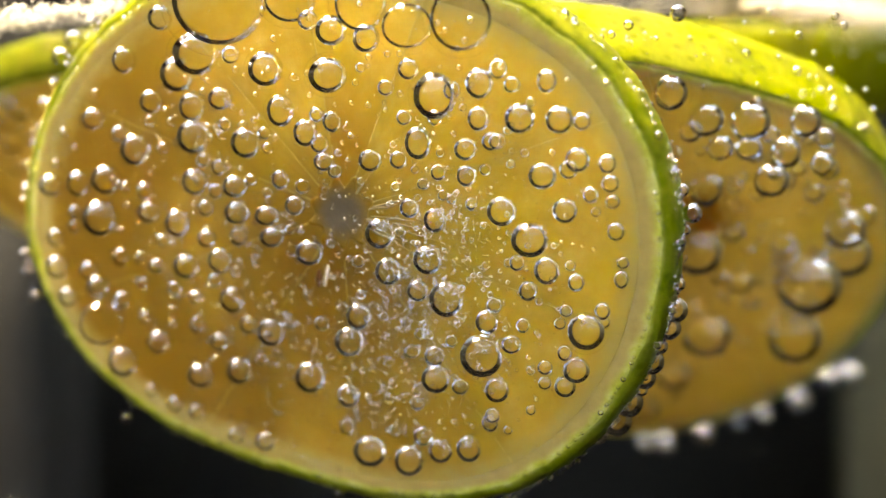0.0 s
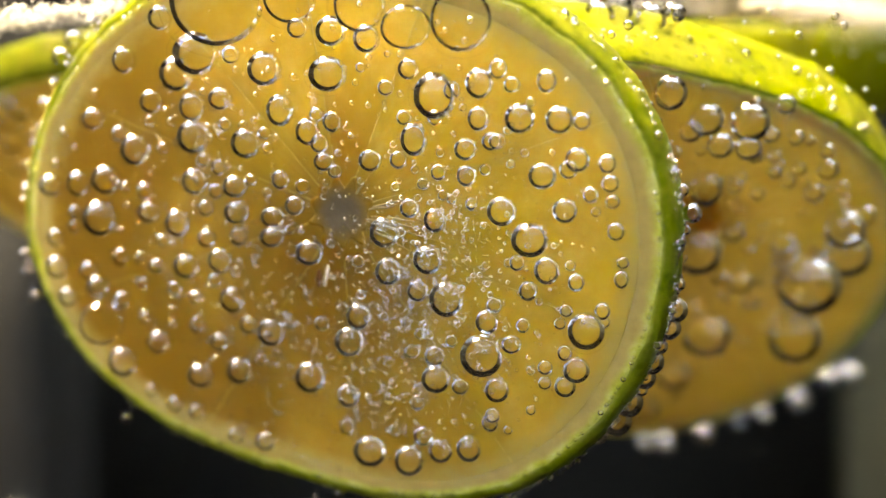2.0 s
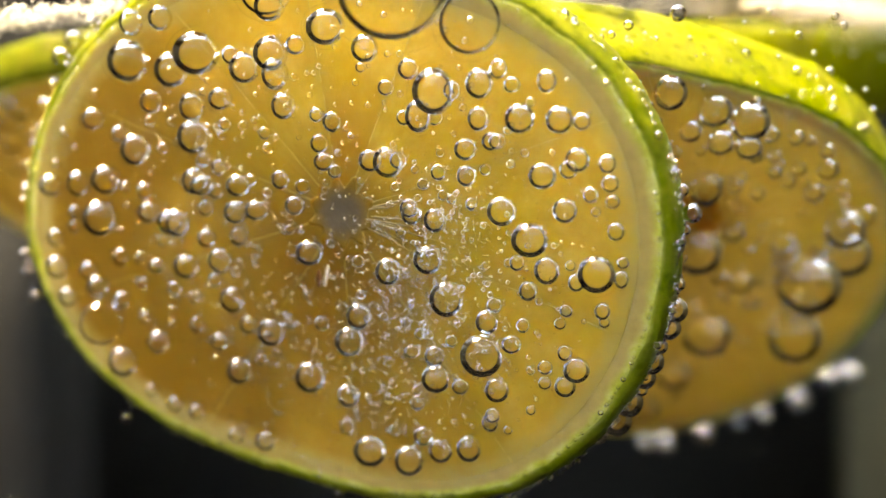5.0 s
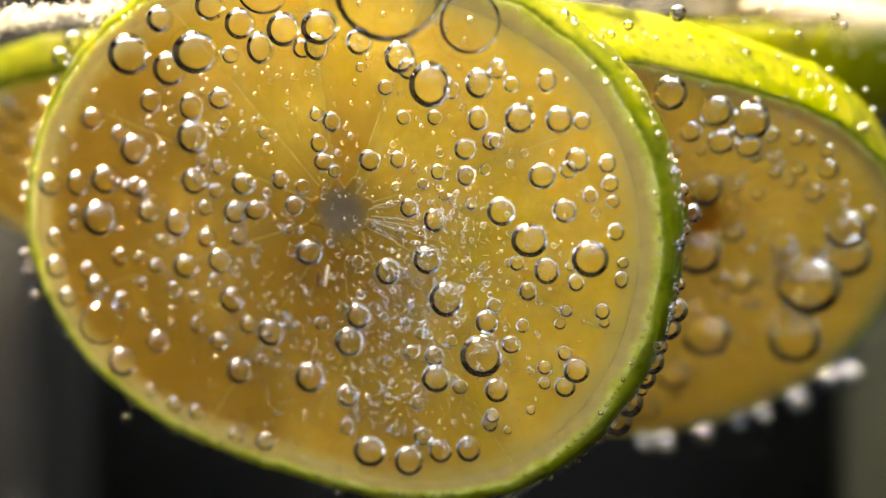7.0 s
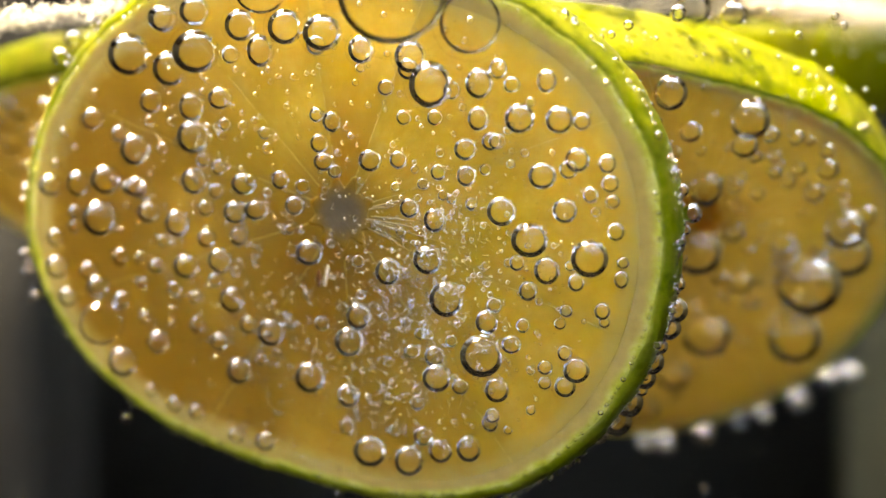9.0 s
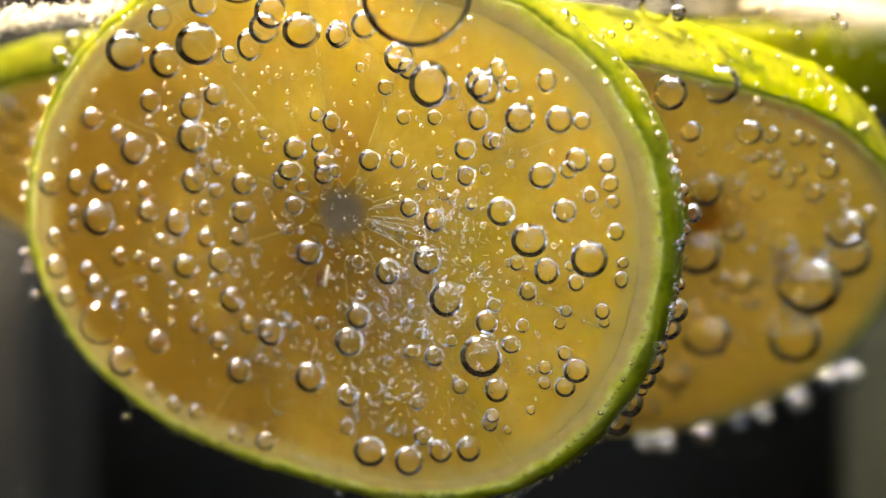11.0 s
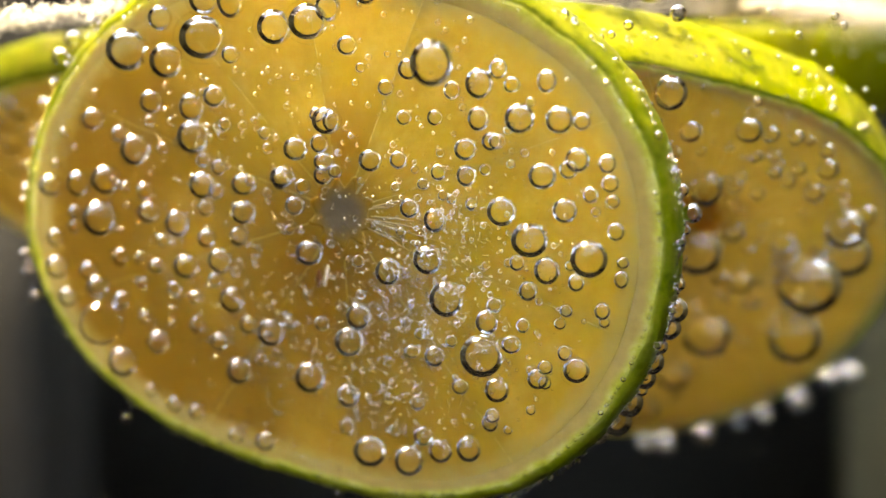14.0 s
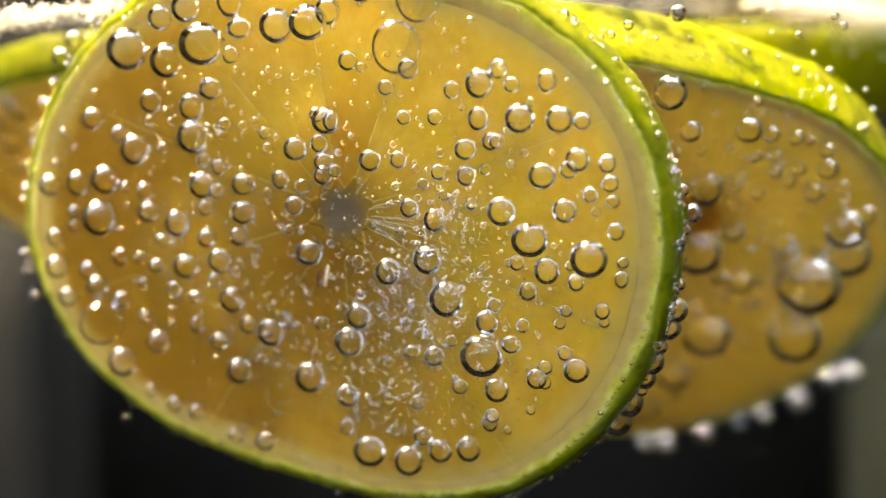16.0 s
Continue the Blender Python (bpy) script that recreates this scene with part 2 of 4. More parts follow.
def setting():
    bm = bmesh.new()
    box(bm, -1.2, 1.2, -1.2, 1.2, TABLE_Z - 0.03, TABLE_Z)
    bmesh.ops.bevel(bm, geom=bm.edges[:], offset=0.004, segments=2, affect="EDGES")
    tagged(part("table_top", bm, TABLE), "black matt table top under the glass", "table", kind="structure")
    low = TABLE_Z + 0.002
    # all but the backdrop are unseen, added to block, bounce or tint light
    for name, label, dims, material in (("backdrop", "dark plain panel behind the vessel", (-0.33, 0.33, 0.24, 0.26, low, 0.25), WALL),
                                        ("light_screen_west", "unseen brown cloth screen added to block side light", (-0.334, -0.332, -0.35, 0.26, low, 0.70), BLOCKING_CLOTH),
                                        ("light_screen_south", "unseen dark low panel added to block front sky light", (-0.33, 0.33, -0.42, -0.40, low, 0.20), WALL),
                                        ("light_screen_east", "unseen pale linen screen added to bounce light on the slices", (0.222, 0.224, -0.25, 0.238, low, 0.40), BOUNCE_LINEN),
                                        ("ceiling", "unseen amber cloth added overhead to tint the bubbles' reflections", (-0.085, 0.24, -0.20, 0.21, 0.453, 0.4545), OVERHEAD_CLOTH)):
        bm = bmesh.new()
        box(bm, *dims)
        tagged(part(name, bm, material), label, "ceiling" if name == "ceiling" else "wall", kind="structure")


def curtain(x0, x1, material, label):
    """A pleated sheet down to the table behind the vessel, added for reflections in the glass."""
    bm = bmesh.new()
    n = 72
    rows = []
    for back in (0.0, 0.0012):
        for z in ((TABLE_Z + 0.001, 0.02, 0.06, 0.10) if back == 0 else (0.10, 0.06, 0.02, TABLE_Z + 0.001)):
            row = []
            for i in range(n + 1):
                f = i / n
                fold = 0.003 * math.sin(f * 14 + 0.6 * math.sin(z * 40)) + 0.002 * noise.noise((f * 9, z * 6, x0 * 50))
                row.append(bm.verts.new((x0 + (x1 - x0) * f, 0.15 + fold + back, z)))
            rows.append(row)
    rows.append(rows[0])
    grid_faces(bm, rows)
    bmesh.ops.recalc_face_normals(bm, faces=bm.faces)
    tagged(part("curtain", bm, material), label, "curtain", "curtains behind the vessel")


WATER_Z = 0.1056
BACK, SIDE, CORNER, FRONT_END = 0.062, 0.0605, 0.009, -0.030


def vessel_line(inset, step=0.0015):
    """Plan of the square vessel's wall from the near end of one side round the back to the other."""
    r, x, y = CORNER - inset, SIDE - inset, BACK - inset
    line = [(-x, FRONT_END + k * (y - r - FRONT_END) / 30) for k in range(30)]
    line += [(-x + r - r * math.cos(a), y - r + r * math.sin(a)) for a in [k * math.pi / 24 for k in range(12)]]
    n = int(2 * (x - r) / step)
    line += [(-x + r + k * 2 * (x - r) / n, y) for k in range(n)]
    line += [(x - r + r * math.sin(a), y - r + r * math.cos(a)) for a in [k * math.pi / 24 for k in range(12)]]
    line += [(x, y - r - k * (y - r - FRONT_END) / 30) for k in range(31)]
    return line


def glass_vessel():
    """A square glass vessel, cut open on the side from which it is seen."""
    thing = tagged(new("glass_vessel"), "clear square glass vessel filled with sparkling water", "glass")
    bm = bmesh.new()
    rows = []
    for inset, z in ((0.003, TABLE_Z + 0.0005), (0.0, TABLE_Z + 0.004), (0.0, 0.06), (0.0, 0.128), (0.0006, 0.1295), (0.0014, 0.1295), (0.002, 0.128), (0.002, 0.06), (0.002, TABLE_Z + 0.010), (0.004, TABLE_Z + 0.0075)):
        rows.append([bm.verts.new((x, y, z)) for x, y in vessel_line(inset)])
    grid_faces(bm, rows)
    part("wall", bm, GLASS, thing, "clear thin glass wall with rounded corners").visible_shadow = False
    bm = bmesh.new()
    box(bm, -SIDE + 0.0045, SIDE - 0.0045, FRONT_END, BACK - 0.0045, TABLE_Z + 0.0005, TABLE_Z + 0.0075)
    bmesh.ops.bevel(bm, geom=bm.edges[:], offset=0.001, segments=2, affect="EDGES")
    part("base", bm, GLASS, thing, "thick clear glass base").visible_shadow = False


def edge_height(x):
    """The water's edge rides a little lower towards the corners."""
    return WATER_Z - 0.0024 * min(abs(x) / SIDE, 1) ** 2.5 - (0.0008 if x < 0 else 0) * min(abs(x) / SIDE, 1) + 0.0003 * noise.noise((x * 300, 3, 0))


def water_surface():
    bm = bmesh.new()
    rows = []
    for inset, lift in ((0.008, 0.0), (0.0055, 0.0002), (0.0042, 0.0006), (0.0032, 0.0014), (0.0024, 0.0028), (0.0022, 0.0034)):
        rows.append([bm.verts.new((x, y, edge_height(x) + lift + 0.0002 * noise.noise((x * 900, y * 900, inset * 300)))) for x, y in vessel_line(inset)])
    first = rows[0]
    rows.insert(0, [bm.verts.new((v.co.x * 0.6, (v.co.y - FRONT_END) * 0.7 + FRONT_END, WATER_Z)) for v in first])
    rows.insert(0, [bm.verts.new((v.co.x * 0.1, (v.co.y - FRONT_END) * 0.2 + FRONT_END, WATER_Z)) for v in first])
    grid_faces(bm, rows)
    bm.normal_update()
    if sum(f.normal.z for f in bm.faces) < 0:
        bmesh.ops.reverse_faces(bm, faces=bm.faces)
    ob = tagged(part("water_surface", bm, WATER), "clear sparkling water surface with silvery rim along the glass", "water", kind="structure")
    ob.visible_shadow = False


def froth():
    """Fine white froth of burst bubbles along the water's edge."""
    rng = random.Random(9)
    line = [p for p in vessel_line(0.0026) if p[1] > 0.02]
    tmpl = bmesh.new()
    bmesh.ops.create_icosphere(tmpl, subdivisions=1, radius=1.0)
    base = np.array([v.co[:] for v in tmpl.verts])
    faces = np.array([[v.index for v in f.verts] for f in tmpl.faces])
    tmpl.free()
    verts, polys = [], []
    for i in range(9000):
        x, y = rng.choice(line)
        thick = 0.1 if x < -0.02 else (0.8 if x > 0.034 else 0.12)
        if rng.random() > thick:
            continue
        r = 0.00008 + rng.expovariate(7000)
        h = edge_height(x) + abs(rng.gauss(0, 0.0012 * thick)) + 0.0003
        polys.append(faces + len(verts) * len(base))
        verts.append(base * min(r, 0.0005) + np.array([x + rng.gauss(0, 0.0006), y - abs(rng.gauss(0, 0.0012)), h]))
    me = bpy.data.meshes.new("froth")
    me.from_pydata(np.concatenate(verts).tolist(), [], np.concatenate(polys).tolist())
    for p in me.polygons:
        p.use_smooth = True
    me.materials.append(FROTH)
    tagged(new("froth", me), "fine white froth along the water's edge", "froth", kind="stuff")


# ---- lime slices ----
def ring_radius(c):
    """Radius of a slightly uneven round, in millimetres, from its first harmonics."""
    def f(a):
        return c[0] + sum(c[2 * k - 1] * math.cos(k * a) + c[2 * k] * math.sin(k * a) for k in range(1, (len(c) - 1) // 2 + 1))
    return f


RIND = 2.05  # skin and pith together, millimetres


def lime_slice(label, place, radius, thick, flare, cuts, heart, seed, dry=(), flesh=None, rind=1.0, skin=None):
    """Peel, pith, heart and one flesh segment between each two cuts (degrees). The face looks along the slice's z; millimetres."""
    rng = random.Random(seed)
    thing = tagged(new("lime_slice"), label, "lime slice", group="lime slices in the glass")
    thing.matrix_basis = place
    s = 0.001
    n_ring = 320
    angs = [k * math.tau / n_ring for k in range(n_ring)]

    def ring(profile, name, material, rough, text, lean=0.0):
        profile = [(dr * rind if dr < 0 else dr, z, grow) for dr, z, grow in profile]
        bm = bmesh.new()
        rows = []
        for dr, z, grow in profile:
            row = []
            for a in angs:
                n = rough * noise.noise((math.cos(a) * 9, math.sin(a) * 9, z + seed)) + rough * 0.6 * noise.noise((math.cos(a) * 30, math.sin(a) * 30, z + dr + seed)) + rough * 0.35 * noise.noise((math.cos(a) * 75, math.sin(a) * 75, z * 2 + seed))
                r = radius(a) * grow + dr * (1 + lean * math.cos(a - 0.6) if dr < -1.3 * rind else 1) + n
                row.append(bm.verts.new((r * math.cos(a) * s, r * math.sin(a) * s, z * s)))
            rows.append(row)
        rows.append(rows[0])
        for p, q in zip(rows, rows[1:]):
            for i in range(n_ring):
                bm.faces.new((p[i], p[(i + 1) % n_ring], q[(i + 1) % n_ring], q[i]))
        bmesh.ops.recalc_face_normals(bm, faces=bm.faces)
        ob = part(name, bm, material, thing, text)
        depth = ob.data.attributes.new("rind", "FLOAT", "POINT")
        depth.data.foreach_set("value", [max(-dr / rind, 0.0) for dr, z, grow in profile for a in angs])
        return ob

    mid = (1 + flare) / 2
    ring([(-1.25, -0.1, 1), (-0.9, -0.01, 1), (-0.45, 0.0, 1), (-0.15, -0.1, 1), (0.1, -0.4, 1), (0.25, -thick * 0.25, (3 + flare) / 4), (0.35, -thick * 0.5, mid), (0.3, -thick * 0.75, (1 + 3 * flare) / 4), (0.15, -thick + 0.4, flare), (-0.2, -thick, flare), (-1.4, -thick, 1)],
         "peel", skin or PEEL, 0.2, "glossy green lime peel with pores")
    ring([(-2.4, -0.1, 1), (-2.05, -0.02, 1), (-1.7, 0.0, 1), (-1.35, 0.01, 1), (-1.0, 0.01, 1), (-0.7, 0.006, 1), (-0.6, -0.05, 1), (-1.42, -thick + 0.05, 1), (-3.2, -thick + 0.05, 1)], "pith", PITH, 0.2, "pale greyish pith ring", lean=0.15)

    hx, hy = heart
    n_cut = len(cuts)
    # star-shaped heart with a point along each cut
    bm = bmesh.new()
    rows = []
    for f, z in ((0.02, 0.02), (0.5, 0.0), (0.85, 0.05), (1.0, -0.03), (0.9, -1.2), (0.05, -1.2)):
        row = []
        for k in range(120):
            a = k * math.tau / 120
            near = min(abs((math.degrees(a) - c + 180) % 360 - 180) for c in cuts)
            r = (2.25 + 0.7 * math.exp(-(near / 10.0) ** 2) + 0.5 * noise.noise((math.cos(a) * 3, math.sin(a) * 3, seed))) * f
            row.append(bm.verts.new(((hx + r * math.cos(a)) * s, (hy + r * math.sin(a)) * s, z * s)))
        rows.append(row)
    grid_faces(bm, rows, True)
    bmesh.ops.recalc_face_normals(bm, faces=bm.faces)
    part("heart", bm, CORE, thing, "pale grey star-shaped heart")

    # a thin wall of membrane along each cut
    for k, c in enumerate(cuts):
        a = radians(c)
        ex, ey = math.cos(a), math.sin(a)
        out = radius(math.atan2(hy + 18 * ey, hx + 18 * ex)) - RIND * rind * (1 + 0.15 * math.cos(a - 0.6)) - (hx * ex + hy * ey)
        bm = bmesh.new()
        rows = []
        for side, z in ((-0.06, -0.14), (-0.05, -0.08), (-0.03, -0.01), (0.03, -0.01), (0.05, -0.08), (0.06, -0.14)):
            row = []
            for i in range(25):
                r = 1.6 + (out - 1.6) * i / 24
                w = side * (1 + 1.2 * math.exp(-(r - 1.6) / 1.5)) + 0.12 * noise.noise((r * 0.5, c, seed))
                row.append(bm.verts.new(((hx + r * ex - w * ey) * s, (hy + r * ey + w * ex) * s, (z + 0.06 * noise.noise((r, c, 1))) * s)))
            rows.append(row)
        grid_faces(bm, rows)
        part("membrane", bm, MEMBRANE, thing, "thin pale membrane between the segments" if k == 0 else "")

    for c0, c1 in zip(cuts, cuts[1:] + [cuts[0] + 360]):
        a0, a1 = radians(c0), radians(c1)
        bm = bmesh.new()
        n_a, n_r = max(10, int((c1 - c0) * 0.8)), 44
        gap = 0.0
        rows, edge_mm = [], []
        for i in range(n_r + 1):
            f = i / n_r
            row = []
            for j in range(n_a + 1):
                g = j / n_a
                a = a0 + (a1 - a0) * g
                # distance from the heart to the pith along this angle
                ex, ey = math.cos(a), math.sin(a)
                out = radius(math.atan2(hy + 18 * ey, hx + 18 * ex)) - RIND * rind * (1 + 0.15 * math.cos(a - 0.6)) - (hx * ex + hy * ey)
                r = 1.9 + (out - 1.9) * f
                inset = gap / max(r, 0.5)
                aa = min(max(a, a0 + inset), a1 - inset)
                edge = min(min(g, 1 - g) * (a1 - a0) * r, (1 - f) * (out - 1.9) + 0.2, f * (out - 1.9) + 0.15)
                z = -0.02 + 0.02 * (1 - math.exp(-edge / 0.5))
                z += 0.015 * noise.noise((a * 14, r * 0.35, seed)) + 0.006 * noise.noise((a * 40, r * 0.8, seed))
                edge_mm.append((out - r) / 3.0)
                row.append(bm.verts.new(((hx + r * math.cos(aa)) * s, (hy + r * math.sin(aa)) * s, z * s)))
            rows.append(row)
        grid_faces(bm, rows)
        outer = rows[0] + [r[-1] for r in rows[1:]] + rows[-1][-2::-1] + [r[0] for r in rows[-2:0:-1]]
        low = [bm.verts.new((v.co.x, v.co.y, (-thick + 0.1) * s)) for v in outer[n_a:]] + [bm.verts.new((hx * s, hy * s, (-thick + 0.1) * s))]
        back = bm.faces.new(low)
        bmesh.ops.recalc_face_normals(bm, faces=bm.faces)
        back.material_index = 1
        seg = part("segment", bm, FLESH_DRY if c0 in dry else flesh or FLESH, thing, "brownish dry segment" if c0 in dry else "translucent amber-yellow juice segment" if c0 == cuts[0] else "")
        me = seg.data
        me.materials.append(FLESH_BACK)
        rim = me.attributes.new("rim", "FLOAT", "POINT")
        rim.data.foreach_set("value", edge_mm + [0.0] * (len(me.vertices) - len(edge_mm)))
    return thing


def heart_details(thing, seed):
    """Pale fibres that run out from the heart, a pale seed sliver and a dark seed beside it."""
    rng = random.Random(seed)
    for k in range(9):
        a = radians(rng.gauss(2, 20))
        r0, length = rng.uniform(1.9, 2.7), rng.uniform(1.5, 6.0)
        bm = bmesh.new()
        rows = []
        for i in range(14):
            f = i / 13
            r = r0 + length * f
            b = a + 0.04 * noise.noise((f * 3, k, seed))
            w = (0.03 + 0.15 * (1 - f)) * math.sin(math.pi * min(f + 0.12, 1))
            rows.append([bm.verts.new(((r * math.cos(b) - q * w * math.sin(b)) * 0.001, (r * math.sin(b) + q * w * math.cos(b)) * 0.001, (0.01 + h * 0.05) * 0.001)) for q, h in ((-1, -1.5), (-0.6, 0.4), (0, 1), (0.6, 0.4), (1, -1.5))])
        grid_faces(bm, rows)
        part("fibre", bm, FIBRE, thing)
    for name, material, label, x, y, turn, dims in (("seed", SEED_PALE, "thin pale seed sliver", -1.75, -4.9, -14, (0.17, 0.95, 0.2)),
                                                    ("seed", SEED, "dark brown seed", -2.4, -5.1, -8, (0.24, 0.75, 0.12))):
        bm = bmesh.new()
        bmesh.ops.create_uvsphere(bm, u_segments=20, v_segments=14, radius=1.0, matrix=pose(x * 0.001, y * 0.001, 0.00008, 0, 0, turn) @ Matrix.Diagonal((*[d * 0.001 for d in dims], 1)))
        part(name, bm, material, thing, label)


# ---- bubbles ----
def ball(segments, rings, material=BUBBLE, dome=False):
    """A bubble's skin; a dome is one that clings, open towards the face."""
    bm = bmesh.new()
    bmesh.ops.create_uvsphere(bm, u_segments=segments, v_segments=rings, radius=1.0)
    if dome:
        bmesh.ops.delete(bm, geom=[f for f in bm.faces if f.calc_center_median().z < -0.25], context="FACES")
    me = bpy.data.meshes.new("bubble")
    bm.to_mesh(me)
    bm.free()
    for p in me.polygons:
        p.use_smooth = True
    me.materials.append(material)
    return me


BALL, SMALL_BALL, WIDE_BALL, GLINT_BALL = ball(40, 26, dome=True), ball(20, 12), ball(64, 40, WIDE_BUBBLE, dome=True), ball(32, 20, FINE_BUBBLE)
FAR_BALL = ball(32, 20, FAR_BUBBLE)


FULL, WIDE_FULL = 1.25, 1.27  # outer skin against the dark limb that shows


def bubble(m, r, label, group, glint=False):
    """One bubble of radius r millimetres at the pose m."""
    ob = tagged(new("bubble", GLINT_BALL if glint else WIDE_BALL if r > 1.7 else BALL if r > 0.35 else SMALL_BALL), label, "bubble", group)
    size = (WIDE_FULL if r > 1.7 else FULL) * r * 0.001
    # no bubble is quite round
    rng = random.Random(round(r * 1000) + round(m.translation.x * 1e5) * 7 + round(m.translation.z * 1e5))
    wide, tall = (1 + rng.gauss(0, 0.035), 1 + rng.gauss(0.01, 0.04)) if r > 0.5 else (1, 1)
    ob.matrix_basis = m @ Matrix.Diagonal((size * wide, size * tall, size, 1))
    return ob


SIT = 0.8  # height of a bubble's middle over the face, in radii


def cling(place, spots, label, group, wide=True):
    """Bubbles on a slice's face: across, up and radius in millimetres. Those too small to count are left to the fizz."""
    for u, v, r in spots:
        if r < 0.57:
            SPECKS.setdefault(group, (place, []))[1].append((u, v, r))
        else:
            ob = bubble(place @ pose(u * 0.001, v * 0.001, SIT * r * 0.001), r, label, group)
            if not wide:
                ob.data = BALL


SPECKS = {}


def fizz(name, place, count, spread, size, seed, label, fine=2, material=FIZZ):
    """Uncountable tiny bubbles on a face: spread gives (across, up) in millimetres."""
    rng = random.Random(seed)
    tmpl = bmesh.new()
    bmesh.ops.create_icosphere(tmpl, subdivisions=fine, radius=1.0)
    base = np.array([v.co[:] for v in tmpl.verts])
    faces = np.array([[v.index for v in f.verts] for f in tmpl.faces])
    tmpl.free()
    faces = faces[base[faces].mean(1)[:, 2] > -0.2]  # a bubble that clings is open towards the face
    verts, polys = [], []
    for i in range(count):
        u, v = spread(rng)
        r = size(rng)
        verts.append(base * r + np.array([u, v, SIT * r + 0.02]))
        polys.append(faces + i * len(base))
    me = bpy.data.meshes.new(name)
    me.from_pydata((np.concatenate(verts) * 0.001).tolist(), [], np.concatenate(polys).tolist())
    for p in me.polygons:
        p.use_smooth = True
    me.materials.append(material)
    ob = tagged(new(name, me), label, "bubbles", kind="stuff")
    ob.matrix_basis = place
    return ob


# ---- the place ----
def froth_raft(ends, wide, count, seed, label):
    """Fine froth that lies along a line between two ends, wide in metres at each."""
    rng = random.Random(seed)
    tmpl = bmesh.new()
    bmesh.ops.create_icosphere(tmpl, subdivisions=1, radius=1.0)
    base = np.array([v.co[:] for v in tmpl.verts])
    faces = np.array([[v.index for v in f.verts] for f in tmpl.faces])
    tmpl.free()
    verts, polys = [], []
    p, q = (np.array(e) for e in ends)
    for i in range(count):
        f = rng.random()
        w = wide[0] + (wide[1] - wide[0]) * f
        w *= 1 + 0.5 * noise.noise((f * 6, seed, 0))
        r = min(0.00003 + rng.expovariate(22000), 0.0003)
        side = rng.gauss(0, 0.4 if rng.random() < 0.75 else 0.9) * w
        polys.append(faces + i * len(base))
        verts.append(base * r + p + (q - p) * f + np.array([rng.gauss(0, 0.0006), rng.gauss(0, 0.0008), side + 0.0004 * noise.noise((f * 20, seed, 5))]))
    me = bpy.data.meshes.new("froth")
    me.from_pydata(np.concatenate(verts).tolist(), [], np.concatenate(polys).tolist())
    for k in me.polygons:
        k.use_smooth = True
    me.materials.append(FROTH)
    tagged(new("froth", me), label, "froth", kind="stuff")


setting()
# made-up sheets in place of the pale reflections at the glass's sides
curtain(-0.125, -0.072, GREY_STREAK, "dim grey pleated sheet behind the glass, standing in for its reflections")
curtain(0.081, 0.125, OLIVE_STREAK, "dim olive pleated sheet behind the glass, standing in for its pale corner")
glass_vessel()
water_surface()
froth()
LEANING = (23.5, -0.82, -2.45, 2.93, -1.33)
OUTLINE = (24.12, -1.43, -1.93, 2.73, -0.53, -0.6, -0.13, 0.11, 0.42)
FRONT = pose(-0.00773, 0.00000, 0.07772, 103, 0, -19)
RIGHT = pose(0.01587, 0.01188, 0.07481, 128, 0, 8)
LEFT = pose(-0.02854, 0.03400, 0.08143, 153, 0, -6)
FAR = pose(0.04200, 0.04700, 0.09150, 191, 0, 10)

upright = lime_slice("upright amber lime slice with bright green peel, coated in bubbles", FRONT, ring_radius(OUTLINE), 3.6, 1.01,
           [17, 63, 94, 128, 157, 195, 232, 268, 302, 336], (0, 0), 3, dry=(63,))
heart_details(upright, 2)
lime_slice("leaning amber lime slice behind the upright one, bubbles underneath", RIGHT, ring_radius(LEANING), 6.8, 1.06,
           [5, 40, 78, 115, 150, 190, 225, 262, 300, 335], (5.0, 3.4), 11, flesh=FLESH_LEAN, rind=0.6)
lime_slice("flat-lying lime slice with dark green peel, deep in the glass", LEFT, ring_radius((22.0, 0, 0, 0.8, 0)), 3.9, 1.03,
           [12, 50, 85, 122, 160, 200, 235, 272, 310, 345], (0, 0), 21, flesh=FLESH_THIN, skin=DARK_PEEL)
lime_slice("pale yellow-green lime slice against the far glass wall", FAR, ring_radius((13.0, 0, 0, 0.5, 0)), 9.0, 1.03,
           [0, 37, 75, 112, 150, 187, 222, 260, 297, 330], (0, 0), 31)

UPPER_LEFT = [
    (-13.33, 15.57, 0.91), (-14.98, 9.22, 0.93), (-15.47, 7.73, 0.49), (-11.38, 8.66, 1.05), (-10.57, 9.74, 0.35), (-20.53, 8.04, 0.9), (-18.52, 6.76, 0.58),
    (-16.83, 5.52, 1.21), (-11.41, 6.4, 1.32), (-8.83, 7.2, 0.56), (-7.72, 12.47, 0.69), (-20.24, 10.06, 0.36), (-23.66, 7, 0.42), (-14.61, 5.51, 0.5),
    (-9.82, 3.88, 0.62), (-5.52, 6.44, 0.56), (-5.44, 5.25, 0.48), (0.19, 7.13, 0.76), (-1.07, 5.5, 0.68), (-6.38, 7.39, 0.31), (-7.39, 8, 0.26),
    (-8.06, 8.45, 0.26), (-9.82, 6.98, 0.27), (-13.62, 7.57, 0.36), (-11.16, 4.48, 0.58)]
cling(FRONT, UPPER_LEFT, "clear round air bubble clinging to the lime slice", "bubbles on the upright slice")
